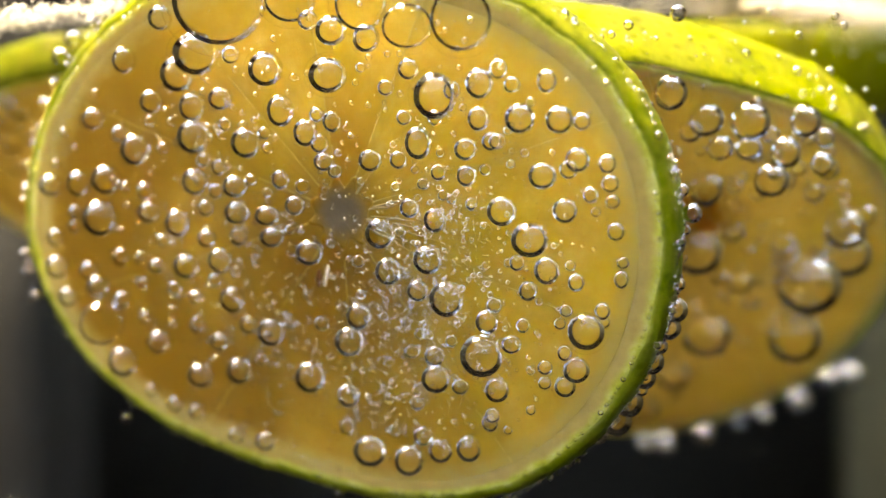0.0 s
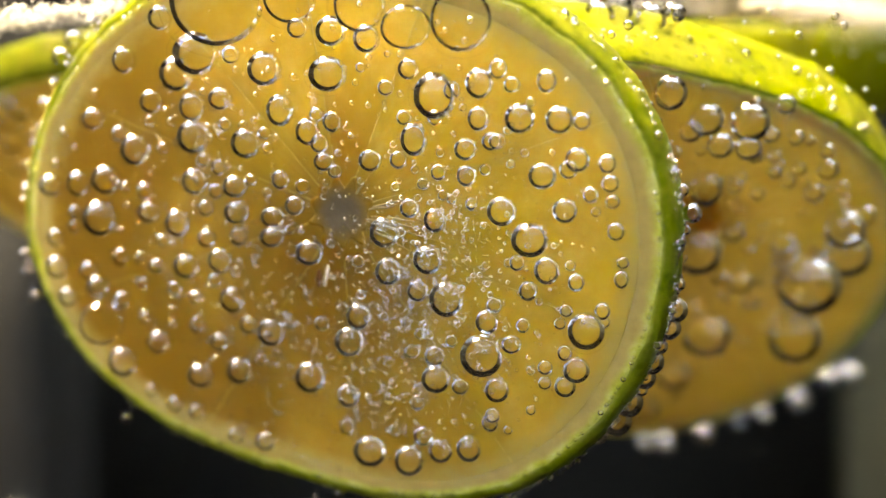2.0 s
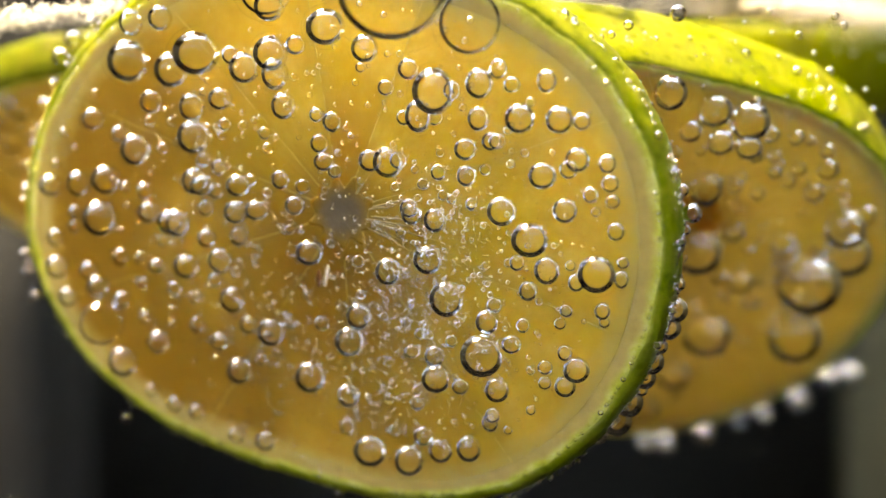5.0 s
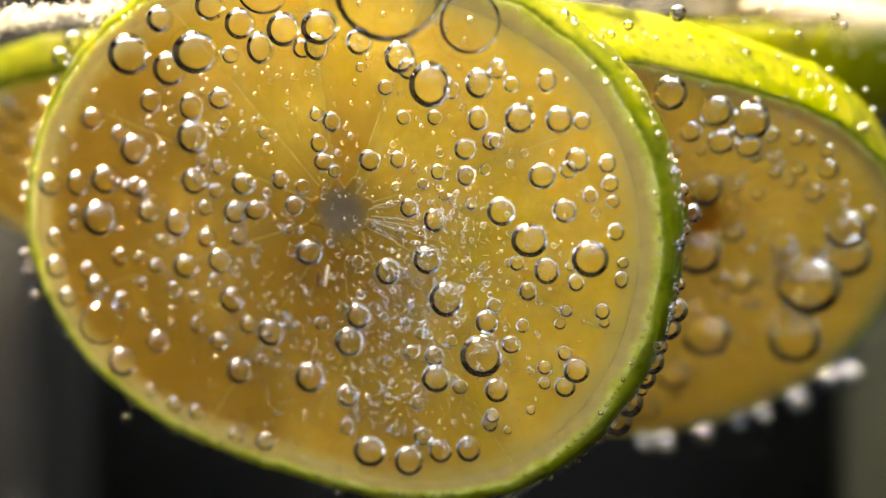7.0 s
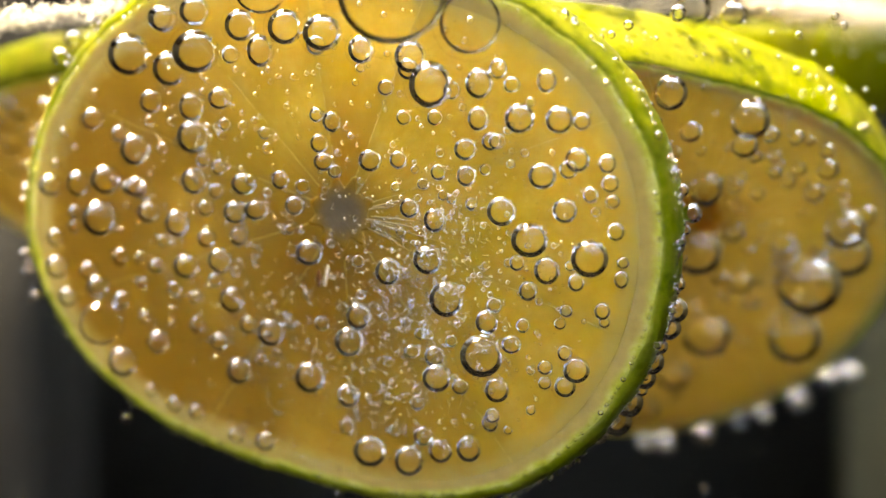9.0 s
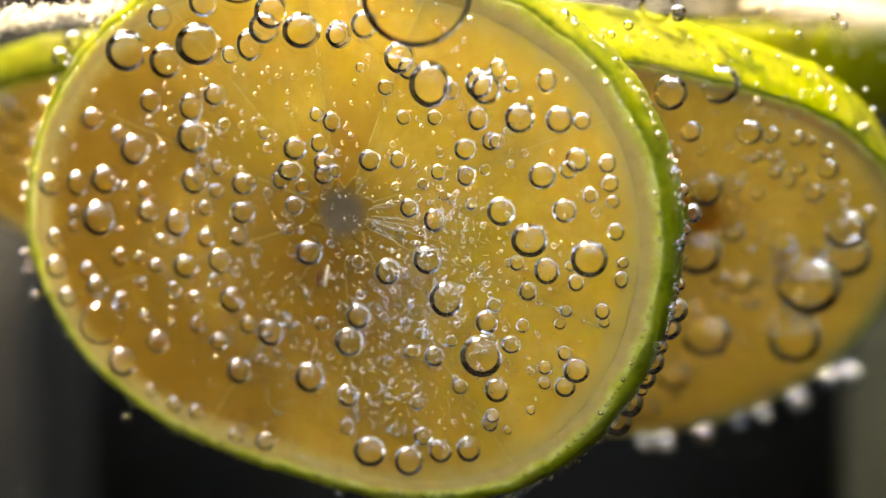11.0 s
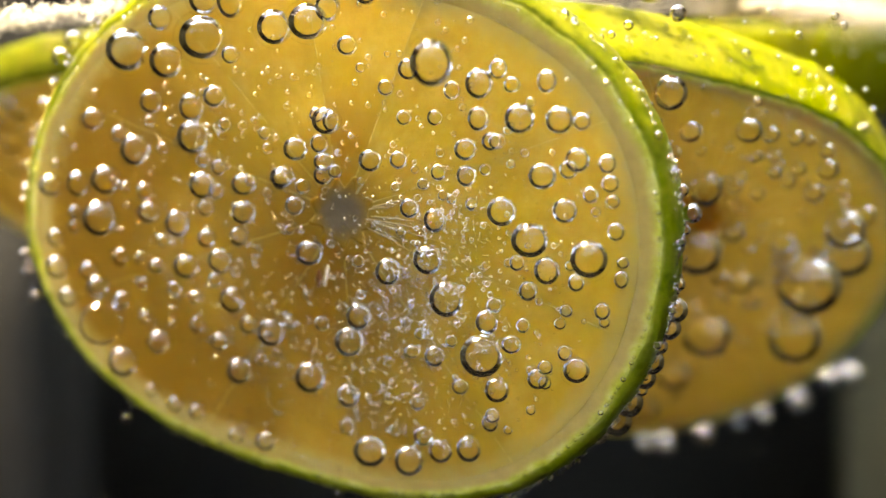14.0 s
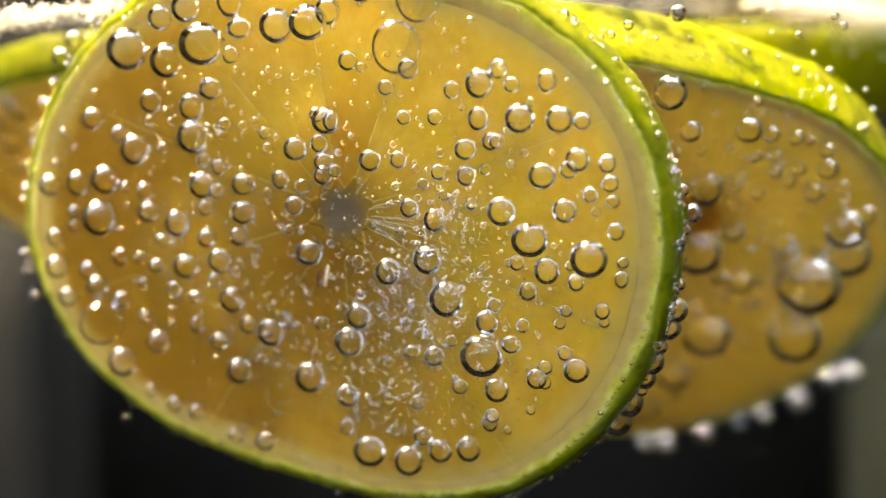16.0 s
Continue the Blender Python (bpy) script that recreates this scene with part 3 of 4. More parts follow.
MID_LEFT = [
    (-22.64, 2.86, 1.02), (-19.92, 3.16, 1.18), (-25.47, 2.76, 0.89), (-20.79, 0.06, 1.47), (-16.71, 2.11, 0.68), (-16.57, 0.39, 0.82), (-13.89, -0.48, 1.03),
    (-11.33, 0.68, 0.71), (-10.3, 2.01, 0.62), (-7.12, 2.84, 0.53), (-4.56, 2.82, 0.74), (-11.5, -1.73, 0.8), (-8.7, -1.61, 0.75), (-10.5, -3.53, 0.99),
    (-13.62, -4, 1), (-0.93, -2.23, 0.39), (-2.63, -2.87, 1.04), (-3.58, 0.78, 0.78), (-5.86, 1.82, 0.44), (-15.62, -1.95, 0.54), (-18.45, 2.49, 0.46),
    (-23.53, 0.47, 0.6), (-23.86, -0.73, 0.56), (-19.74, -3.32, 0.69), (-17.94, -3.35, 0.55), (-16.5, -4.04, 0.64), (-22.84, -4.42, 0.8), (-4.25, -1.1, 0.44),
    (-9.31, -4.49, 0.49), (-11.26, -5.18, 0.63)]
cling(FRONT, MID_LEFT, "clear round air bubble clinging to the lime slice", "bubbles on the upright slice")
LOW_LEFT = [
    (-25.92, -4.12, 0.95), (-25.73, -1.64, 0.75), (-22.16, -5.83, 0.94), (-20.08, -6.92, 0.75), (-25.29, -6.72, 0.85), (-21.89, -8.76, 1.77), (-16.96, -10.38, 1.03),
    (-20.63, -12.18, 1.22), (-9.8, -12.6, 1.09), (-6.65, -9.35, 1.07), (-11.43, -10.28, 0.82), (-8.76, -8.87, 0.68), (-9.76, -6.71, 1.03), (-3.53, -12.9, 1.24),
    (-0.49, -14.41, 0.93), (-16.45, -15.89, 0.65), (-14.39, -16.44, 0.66), (-18.5, -14.76, 0.57), (-8.35, -18.67, 0.78), (-5.04, -8.6, 0.54), (-2.34, -8.63, 0.58),
    (-7.89, -11.72, 0.55), (-17.98, -5.49, 0.55), (-15.09, -5.91, 0.65), (-13.39, -6.63, 0.55), (-18.12, -8.37, 0.56), (-15.57, -8.83, 0.47), (-13.4, -8.98, 0.64),
    (-10.93, -18.33, 0.7), (-21.46, -17.46, 0.38), (-1.08, -9.93, 0.4), (-3.38, -6.3, 0.39)]
cling(FRONT, LOW_LEFT, "clear round air bubble clinging to the lime slice", "bubbles on the upright slice")
LOW_MID = [
    (0.15, -9.88, 1.23), (0.96, -7.93, 0.96), (0.97, -18.86, 1.24), (4.23, -19.47, 1.23), (6.78, -18.63, 0.91), (9.13, -18.29, 1), (5.44, -17.54, 0.75),
    (10.91, -16.19, 0.69), (11.11, -15.61, 0.6), (8.71, -13.39, 0.64), (11.7, -13.45, 0.98), (10.79, -10.67, 1.55), (11.24, -8.19, 0.88), (8.28, -6.4, 1.26),
    (3.06, -17.18, 0.53), (5.15, -14.82, 0.61), (2.77, -14.65, 0.44), (6.91, -10.96, 0.86), (8.27, -9.8, 0.52), (5.03, -10.72, 0.61), (12.96, -9.93, 0.71),
    (1.19, -6.24, 0.43), (2.88, -8.02, 0.39), (4.72, -8.43, 0.44), (5.8, -9.29, 0.48), (-1, -17.12, 0.63), (3.03, -11.65, 0.4), (5.19, -13.86, 0.44),
    (12.23, -16.76, 0.39), (14.11, -15.07, 0.42)]
cling(FRONT, LOW_MID, "clear round air bubble clinging to the lime slice", "bubbles on the upright slice")
CENTRE = [
    (6.99, -3.42, 1.06), (3.79, -4.31, 1.07), (7.76, -0.44, 0.88), (5.79, 0.49, 0.76), (8.23, 3.11, 0.62), (10.43, 2.83, 0.78), (5.17, 4.1, 0.63),
    (2.99, 4.14, 0.84), (4.66, 9.45, 0.62), (5.87, 7.21, 0.58), (10.51, 4.78, 0.85), (12.86, 5.26, 0.61), (10.6, 0.74, 0.5), (9.07, 1.08, 0.42),
    (8.45, 1.39, 0.46), (4.7, 2.07, 0.38), (6.98, 2.27, 0.5), (6.4, 1.19, 0.34), (4.87, -1.36, 0.42), (1.24, -3.61, 0.56), (6.28, -2.91, 0.3),
    (11.82, -6.94, 0.59), (13.07, -3.75, 0.37), (11.31, -3.98, 0.33), (13.76, -3.71, 0.57), (8.45, 4.53, 0.37), (6.36, 3.31, 0.34), (1.99, 2.55, 0.34),
    (0.35, 4.74, 0.34)]
cling(FRONT, CENTRE, "clear round air bubble clinging to the lime slice", "bubbles on the upright slice")
RIGHT_SIDE = [
    (12.98, 0.22, 1.1), (15.03, -1.82, 1.42), (16.06, -4.2, 0.98), (14.52, -5.79, 0.75), (17.6, 0.18, 0.88), (16.11, 2.74, 0.97), (18.12, -5.14, 0.65),
    (17.73, -3.92, 0.45), (17.83, -11.69, 0.95), (15.42, -11.66, 0.59), (15.35, -12.85, 0.55), (13.93, -8.46, 0.59), (16.75, -8.25, 0.5), (17.27, -7.25, 0.54),
    (19.91, -7.28, 0.61), (16.98, -10.51, 0.58), (21.4, -4.91, 0.6), (21.16, -1.4, 0.68), (21.55, -3.69, 0.48), (19.45, 1.25, 0.6), (20.91, 2.04, 0.67),
    (21.03, 0.74, 0.56), (20.76, 3.44, 0.63), (18.69, 3.81, 0.88), (19.1, 6.47, 0.63), (19.76, -0, 0.4), (20.01, -8.11, 0.45), (14.29, -11.96, 0.38)]
cling(FRONT, RIGHT_SIDE, "clear round air bubble clinging to the lime slice", "bubbles on the upright slice")
UPPER_RIGHT = [
    (14.74, 6.87, 1.08), (11.64, 6.95, 0.85), (11.89, 9.46, 1.01), (13.3, 10.4, 0.68), (16.79, 9.38, 0.79), (17.57, 6.68, 0.99), (14.2, 9.24, 0.6),
    (8.27, 7.12, 0.57), (9.74, 9.04, 0.65), (12.45, 5.28, 0.68), (14.84, 4.36, 0.37), (13.7, 6.02, 0.37), (11.84, 3.22, 0.49), (13.74, 3.57, 0.37),
    (10.42, 7.76, 0.33), (15.49, 7.97, 0.4), (6.6, 10.73, 0.82)]
cling(FRONT, UPPER_RIGHT, "clear round air bubble clinging to the lime slice", "bubbles on the upright slice")
BETWEEN = [
    (-1.09, 7.65, 0.57), (-0.83, 4.12, 0.75), (-0.03, 3.35, 0.58), (2.77, 11, 0.42), (-2.83, 2.23, 0.58), (-24.86, 4.47, 0.38), (-22.87, 5.67, 0.31),
    (-7.38, 7.04, 0.41), (-9.29, 6.35, 0.39), (-9.1, 3.96, 0.36), (-13.23, 6.02, 0.36), (17.99, 3.11, 0.68)]
cling(FRONT, BETWEEN, "clear round air bubble clinging to the lime slice", "bubbles on the upright slice")
ON_LEANING = [
    (0.2, 16.39, 1.35), (9.59, 12.42, 0.68), (15.32, 9.15, 0.85), (2.69, 12.74, 0.9), (5.12, 7.35, 1.35), (5.59, 1.27, 2.02), (8.43, -8.04, 2.13),
    (16.7, -8.25, 2.47), (16.06, -1.66, 2.86), (19.22, 0.91, 1.96), (18.23, 3.54, 1.74), (8.96, 10.32, 0.55), (6.22, 7.72, 0.47), (7.75, 7.27, 0.65),
    (12.29, 7.86, 0.62), (14.74, 6.86, 0.86), (13.39, 1.54, 0.98), (8.8, 2.69, 0.86), (10.6, -2.8, 1.09), (8.52, -2.41, 0.7), (7.73, 15.32, 0.4),
    (8.48, 14.26, 0.36), (11.3, 16.12, 0.31), (4.08, 10.75, 0.46), (11.18, 9.44, 0.42), (17.2, 7.3, 0.57), (19.95, 4.6, 0.97), (6.41, 11.04, 0.41),
    (6.48, -13.34, 1.57), (4.68, -17.88, 1.4)]
cling(RIGHT, ON_LEANING, "clear air bubble under the leaning lime slice", "bubbles on the leaning slice", wide=False)
ON_PEEL = [
    (26.17, -0.72, 0.6), (25.62, -1.91, 0.32), (25.2, -2.74, 0.4), (24.97, -5.93, 0.45), (24.74, -7.84, 0.78), (24.16, -9.23, 0.75), (23.38, -10.64, 0.59),
    (22.78, -11.87, 0.83), (22.24, -13.12, 0.75), (20.97, -15.05, 0.94), (19.97, -16.53, 1.02), (16.33, -19.34, 0.74), (14.71, -20.23, 0.62), (13.06, -21.27, 0.58),
    (11.38, -22.34, 0.58), (10.17, -23, 0.45), (18.6, -17.88, 0.56), (21.98, -14.12, 0.42), (23.6, -9.98, 0.38), (-23.52, 14.31, 0.6), (-24.95, 12.96, 0.56),
    (-25.98, 10.82, 0.32), (-27.36, 9.28, 0.34), (-27.93, 7.24, 0.29), (-28.86, 5.83, 0.29), (-31.41, -3.78, 0.39), (-31.49, -5.3, 0.34), (-31.07, -7.6, 0.39),
    (-30.3, 2.21, 0.29), (-21.69, 15.56, 0.41), (-20.63, 16.14, 0.41), (21.75, 7.83, 0.32), (22.94, 5.45, 0.36), (23.05, 6.25, 0.28), (22.9, 4.36, 0.28),
    (24.77, 0.65, 0.32), (24.95, -0.17, 0.28)]
for u, v, r in ON_PEEL:
    bubble(FRONT @ pose(u * 0.001, v * 0.001, -0.0023), r, "bright bubble beading on the green peel", "bubbles on the peel", True)

ON_FAR_EDGE = [
    (9.66, -32.52, -7.6, 0.60), (12.07, -32.51, -7.6, 0.80), (15.85, -30.86, -7.6, 0.85), (19.21, -28.35, -7.6, 0.80),
    (19.46, -29.65, -7.6, 0.55), (22.07, -28.34, -7.6, 0.60), (25.56, -26.37, -7.6, 0.95), (24.97, -24.00, -7.6, 0.70),
    (23.52, -21.91, -7.6, 0.60), (27.82, -22.74, -7.6, 0.80), (30.38, -22.62, -7.6, 1.00), (27.04, -18.71, -7.2, 0.60),
    (24.97, -15.41, -7.2, 0.60), (26.07, -11.45, -7.2, 0.60), (28.66, -7.63, -7.2, 0.50), (25.93, -5.66, -7.2, 0.45)]
for u, v, w, r in ON_FAR_EDGE:
    bubble(RIGHT @ pose(u * 0.001, v * 0.001, w * 0.001), r, "bright bubble beading on the leaning slice's lower edge", "bubbles on the far edge", True).data = FAR_BALL

ON_RIND = [(27.56, 1.24, 91.54, 0.4),
    (27.99, 3.29, 89.09, 0.49),
    (30.74, 3.65, 89.13, 0.4),
    (26.28, 2.3, 90, 0.27),
    (23.57, 1.74, 90.22, 0.44),
    (29.72, 3.84, 88.71, 0.22),
    (31.04, 4.76, 87.8, 0.32),
    (32.59, 5.03, 87.74, 0.32),
    (34.09, 5.15, 87.85, 0.28),
    (31.7, 5.98, 86.4, 0.41),
    (34.61, 7.6, 84.9, 0.38),
    (30.99, 1.15, 92.27, 0.44),
    (17.74, -1.17, 92.77, 0.86),
    (16.27, -0.02, 91.1, 0.26),
    (24.8, -0.4, 93.1, 0.3),
    (30.13, 0.53, 92.89, 0.39),
    (23.01, 0, 92.27, 0.26),
    (20.35, -0.54, 92.47, 0.26),
    (25.32, 0.88, 91.61, 0.26),
    (22.51, 0.99, 90.97, 0.22),
    (35.15, 6.51, 86.36, 0.37),
    (29.06, 2.44, 90.33, 0.27),
    (14.01, -1, 91.91, 0.52),
    (12.78, -0.64, 91.25, 0.43)]
for x, y, z, r in ON_RIND:
    bubble(pose(x * 0.001, y * 0.001, z * 0.001), r * 0.65, "bright bubble on the leaning slice's rind", "bubbles on the rind", True)

ON_FLAT = [
    (-9.56, 16.37, 0.95), (-11.42, 13.97, 0.91), (-12.47, 10.5, 1.1), (-9.63, 14.7, 0.75), (-13.94, 5.99, 0.91), (-10.47, 11.63, 0.65), (-10.36, 16.95, 0.63)]
cling(LEFT, ON_FLAT, "clear air bubble under the flat-lying slice", "bubbles on the flat slice")
froth_raft(((-0.0370, 0.0050, 0.0932), (-0.0259, 0.0050, 0.0948)), (0.0006, 0.0005), 1000, 41, 'silvery white froth resting on the flat slice')
froth_raft(((0.0286, 0.0200, 0.0980), (0.0423, 0.0200, 0.0964)), (0.00042, 0.00210), 5200, 42, 'white froth gathered on the far slice')

def cluster(rng, spots):
    """A point near one of the spots (across, up, spread, weight)."""
    u, v, w, _ = rng.choices(spots, [s[3] for s in spots])[0]
    return rng.gauss(u, w), rng.gauss(v, w)


def inside(rng, spots, limit):
    while True:
        u, v = cluster(rng, spots)
        if math.hypot(u, v) < limit:
            return u, v


for place, spots in SPECKS.values():
    each = iter(spots + spots)
    radii = iter([r for u, v, r in spots])
    fizz("fizz", place, len(spots), lambda g: next(each)[:2], lambda g: 1.2 * next(radii), 4, "small bubbles between the larger ones on the slice", material=BUBBLE)
FIZZ_FRONT = [(6, -4, 3.0, 5), (4, -8, 3.5, 4), (9, -1, 3, 3), (2, -13, 4, 2), (-3, -8, 5, 2), (-8, 4, 6, 1), (0, 0, 11, 2), (-14, 3, 4, 1), (14, -6, 4, 1), (-10, -8, 4, 1)]
fizz("fizz", FRONT, 900, lambda g: inside(g, FIZZ_FRONT, 19), lambda g: min(0.07 + g.expovariate(16), 0.32), 5, "countless tiny bubbles frosting the slice's face")
fizz("fizz", FRONT, 2200, lambda g: inside(g, [(6, -5, 2.6, 5), (9, -1, 2.5, 3), (4, -10, 3, 4), (0, -13, 4, 2), (-6, -9, 6, 1), (0, 0, 10, 1)], 19), lambda g: 0.04 + min(g.expovariate(30), 0.1), 35, "fine sparkling bubbles frosting the juice cells", 1, FINE_BUBBLE)
fizz("fizz", FRONT, 260, lambda g: inside(g, [(-8, 4, 7, 3), (0, 10, 6, 2), (-10, -6, 6, 2), (6, 2, 8, 2), (4, -10, 6, 2)], 19), lambda g: g.uniform(0.16, 0.36), 25, "small bubbles strewn between the larger ones", material=BUBBLE)
fizz("fizz", FRONT, 700, lambda g: inside(g, [(-12, -8, 6, 3), (-4, -15, 5, 3), (6, -14, 5, 3), (14, -8, 4, 2), (-18, 0, 5, 2), (12, 4, 6, 1)], 21), lambda g: 0.08 + min(g.expovariate(12), 0.22), 45, "scattered bright specks of gas on the juice", 1, FINE_BUBBLE)
fizz("fizz", RIGHT, 70, lambda g: inside(g, [(12, -6, 5, 2), (15, 4, 5, 1), (9, 6, 5, 1)], 20), lambda g: g.uniform(0.4, 0.85), 16, "bubbles crowding under the leaning slice", material=BUBBLE)
fizz("fizz", RIGHT, 420, lambda g: inside(g, [(0, 0, 13, 1)], 21), lambda g: min(0.06 + g.expovariate(12), 0.35), 6, "tiny bubbles under the leaning slice", material=BUBBLE)


def rim_fizz(place, radius, thick, count, seed, label, arc=(0, math.tau), big=0.34):
    """Fine bubbles scattered over the outside of a slice's peel."""
    rng = random.Random(seed)
    ob = fizz("fizz", place, count, lambda g: (0, 0), lambda g: 1, seed, label, material=FINE_BUBBLE)
    me = ob.data
    n = len(me.vertices) // count
    co = np.empty(len(me.vertices) * 3)
    me.vertices.foreach_get("co", co)
    co = co.reshape(count, n, 3)
    for i in range(count):
        a, r = rng.uniform(*arc), min(0.06 + rng.expovariate(14), big)
        z = rng.uniform(-thick, 0.1)
        mid = np.array([(radius(a) + 0.45) * math.cos(a), (radius(a) + 0.45) * math.sin(a), z]) * 0.001
        unit = co[i] - co[i].mean(0)
        co[i] = unit * r + mid
    me.vertices.foreach_set("co", co.ravel())


rim_fizz(FRONT, ring_radius((OUTLINE[0] - 0.1, *OUTLINE[1:])), 3.6, 800, 7, "fine bubbles beading on the green peel")
rim_fizz(FRONT, ring_radius((OUTLINE[0] - 1.3, *OUTLINE[1:])), 0.05, 260, 15, "tiny beads along the cut edge of the peel", (0, math.tau), 0.26)
rim_fizz(RIGHT, ring_radius((LEANING[0] + 0.3, *LEANING[1:])), 4.6, 260, 8, "fine bubbles on the leaning slice's peel")
rim_fizz(FRONT, ring_radius((OUTLINE[0] + 0.1, *OUTLINE[1:])), 3.6, 260, 12, "bright beads along the lower edge of the peel", (radians(-85), radians(10)), 0.5)



def face_rows(rows):
    return [(t, FRONT @ pose(u * 0.001, v * 0.001, w * 0.001)) for t, u, v, w in rows]


def air_rows(rows):
    return [(t, pose(x * 0.001, y * 0.001, z * 0.001, 90)) for t, x, y, z in rows]


def motions():
    b = bubble(FRONT, 3.4, "clear air bubble sliding up the lime slice", "sliding bubbles")
    walk(b, face_rows([(0, -6.98, 16.59, 2.72), (3.5, -7.27, 16.52, 2.72), (4.2, -5.85, 16.68, 2.72), (5, -2.72, 20.67, 2.72), (16, -2.72, 20.67, 2.72)]))
    b = bubble(FRONT, 1.9, "clear air bubble sliding up the lime slice", "sliding bubbles")
    walk(b, face_rows([(0, -1.88, 16.53, 1.52), (2, -1.89, 16.46, 1.52), (3, -2.41, 16.73, 1.52), (5, -3.74, 17.14, 1.52), (9, -4.19, 17.26, 1.52), (11, -5.94, 18.11, 1.52), (16, -5.85, 18.92, 1.52)]))
    b = bubble(FRONT, 1.86, "clear air bubble sliding up the lime slice", "sliding bubbles")
    walk(b, face_rows([(0, 3.63, 15.53, 1.49), (2.2, 3.54, 15.45, 1.49), (3.3, 4.07, 15.58, 1.49), (3.95, 4.38, 15.64, 1.49), (4.2, 5.09, 20.06, 1.49), (16, 5.43, 20.03, 1.49)]))
    b = bubble(FRONT, 1.8, "clear air bubble sliding up the lime slice", "sliding bubbles")
    walk(b, face_rows([(0, 7.01, 13.81, 1.44), (2.2, 6.92, 13.74, 1.44), (3, 7.86, 14.78, 1.44), (3.95, 7.46, 15.05, 1.44), (4.2, 7.49, 19.48, 1.44), (16, 7.52, 19.86, 1.44)]))
    b = bubble(FRONT, 2.05, "clear air bubble sliding up the lime slice", "sliding bubbles")
    walk(b, face_rows([(0, 11.1, 14.05, 1.64), (2, 11.1, 14.01, 1.64), (3.3, 11.71, 13.78, 1.64), (9.2, 11.78, 13.78, 1.64), (10.2, 11.18, 14.97, 1.64), (10.8, 10.9, 19.59, 1.64), (16, 10.92, 19.96, 1.64)]))
    b = bubble(FRONT, 3.9, "clear air bubble sliding up the lime slice", "sliding bubbles")
    walk(b, face_rows([(0, 7.57, 22.82, 3.12), (3.95, 7.54, 22.45, 3.12), (4.2, 7.06, 16.98, 3.12), (6.3, 6.59, 16.4, 3.12), (9, 6.79, 16.24, 3.12), (11.3, 8.64, 15.88, 3.12), (13.8, 8.72, 15.88, 3.12), (14, 9.37, 22.29, 3.12), (16, 9.4, 22.65, 3.12)]))
    b = bubble(FRONT, 1.66, "clear air bubble sliding up the lime slice", "sliding bubbles")
    walk(b, face_rows([(0, -10.26, 12.75, 1.33), (9, -10.24, 12.88, 1.33), (11.3, -9.83, 13.53, 1.33), (14.5, -9.52, 13.93, 1.33), (16, -9.64, 13.43, 1.33)]))
    b = bubble(FRONT, 1.24, "clear air bubble sliding up the lime slice", "sliding bubbles")
    walk(b, face_rows([(0, -12.29, 11.24, 0.99), (3.5, -12.51, 11.41, 0.99), (6.3, -12.88, 11.69, 0.99), (9, -12.88, 11.69, 0.99), (11.3, -13.1, 12.31, 0.99), (16, -13.04, 12.31, 0.99)]))
    b = bubble(FRONT, 1.33, "clear air bubble sliding up the lime slice", "sliding bubbles")
    walk(b, face_rows([(0, -4.64, 11.3, 1.07), (4, -4.76, 11.48, 1.07), (6.3, -2.94, 13.96, 1.07), (9, -2.67, 14.28, 1.07), (11.3, -3.69, 15.49, 1.07), (13.2, -3.56, 15.07, 1.07), (14, -3.54, 14.33, 1.07), (16, -3.35, 14.4, 1.07)]))
    b = bubble(FRONT, 1.39, "clear air bubble sliding up the lime slice", "sliding bubbles")
    walk(b, face_rows([(0, 0.4, 10.61, 1.12), (2.2, 0.41, 10.74, 1.12), (3.3, 1.11, 13.16, 1.12), (6.3, 0.13, 14.2, 1.12), (9, 0.26, 13.7, 1.12), (11.3, -1.43, 14.04, 1.12), (13, -0.79, 14.58, 1.12), (16, -0.79, 14.5, 1.12)]))
    b = bubble(FRONT, 1.16, "clear air bubble sliding up the lime slice", "sliding bubbles")
    walk(b, face_rows([(0, -3.8, 8.12, 0.93), (2.2, -3.84, 8.16, 0.93), (3.4, -3.66, 8.97, 0.93), (4.2, -3.52, 9.42, 0.93), (6.3, -4.91, 12.9, 0.93), (9, -4.93, 12.65, 0.93), (11.5, -5.91, 13.21, 0.93), (13.2, -6.09, 13.3, 0.93), (13.6, -6.95, 16.36, 0.93), (16, -7.03, 16.44, 0.93)]))
    b = bubble(FRONT, 0.99, "clear air bubble sliding up the lime slice", "sliding bubbles")
    walk(b, face_rows([(0, -2, 6.37, 0.79), (2, -1.79, 6.45, 0.79), (3.4, -3.81, 6.56, 0.79), (4.3, -3.89, 6.74, 0.79), (6.4, -1.73, 12.72, 0.79), (9, 3.12, 12.3, 0.79), (11.3, 1.25, 13.75, 0.79), (14.5, 0.75, 15.52, 0.79), (16, 0.72, 15.2, 0.79)]))
    b = bubble(FRONT, 0.92, "clear air bubble sliding up the lime slice", "sliding bubbles")
    walk(b, face_rows([(0, -8.91, 9.2, 0.74), (9, -8.91, 9.24, 0.74), (11.3, -9.31, 9.52, 0.74), (14.5, -9.37, 9.44, 0.74), (16, -9.59, 10, 0.74)]))
    b = bubble(FRONT, 1.13, "clear air bubble sliding up the lime slice", "sliding bubbles")
    walk(b, face_rows([(0, -7.05, 5.77, 0.91), (3.3, -7.06, 5.73, 0.91), (3.9, -7, 7.42, 0.91), (5, -6.51, 11.46, 0.91), (6.3, -6.45, 14.74, 0.91), (9, -6.45, 14.61, 0.91), (11.3, -4.38, 14.28, 0.91), (13.2, -4.36, 14.37, 0.91), (13.6, -8.1, 18.66, 0.91), (16, -8.51, 19.11, 0.91)]))
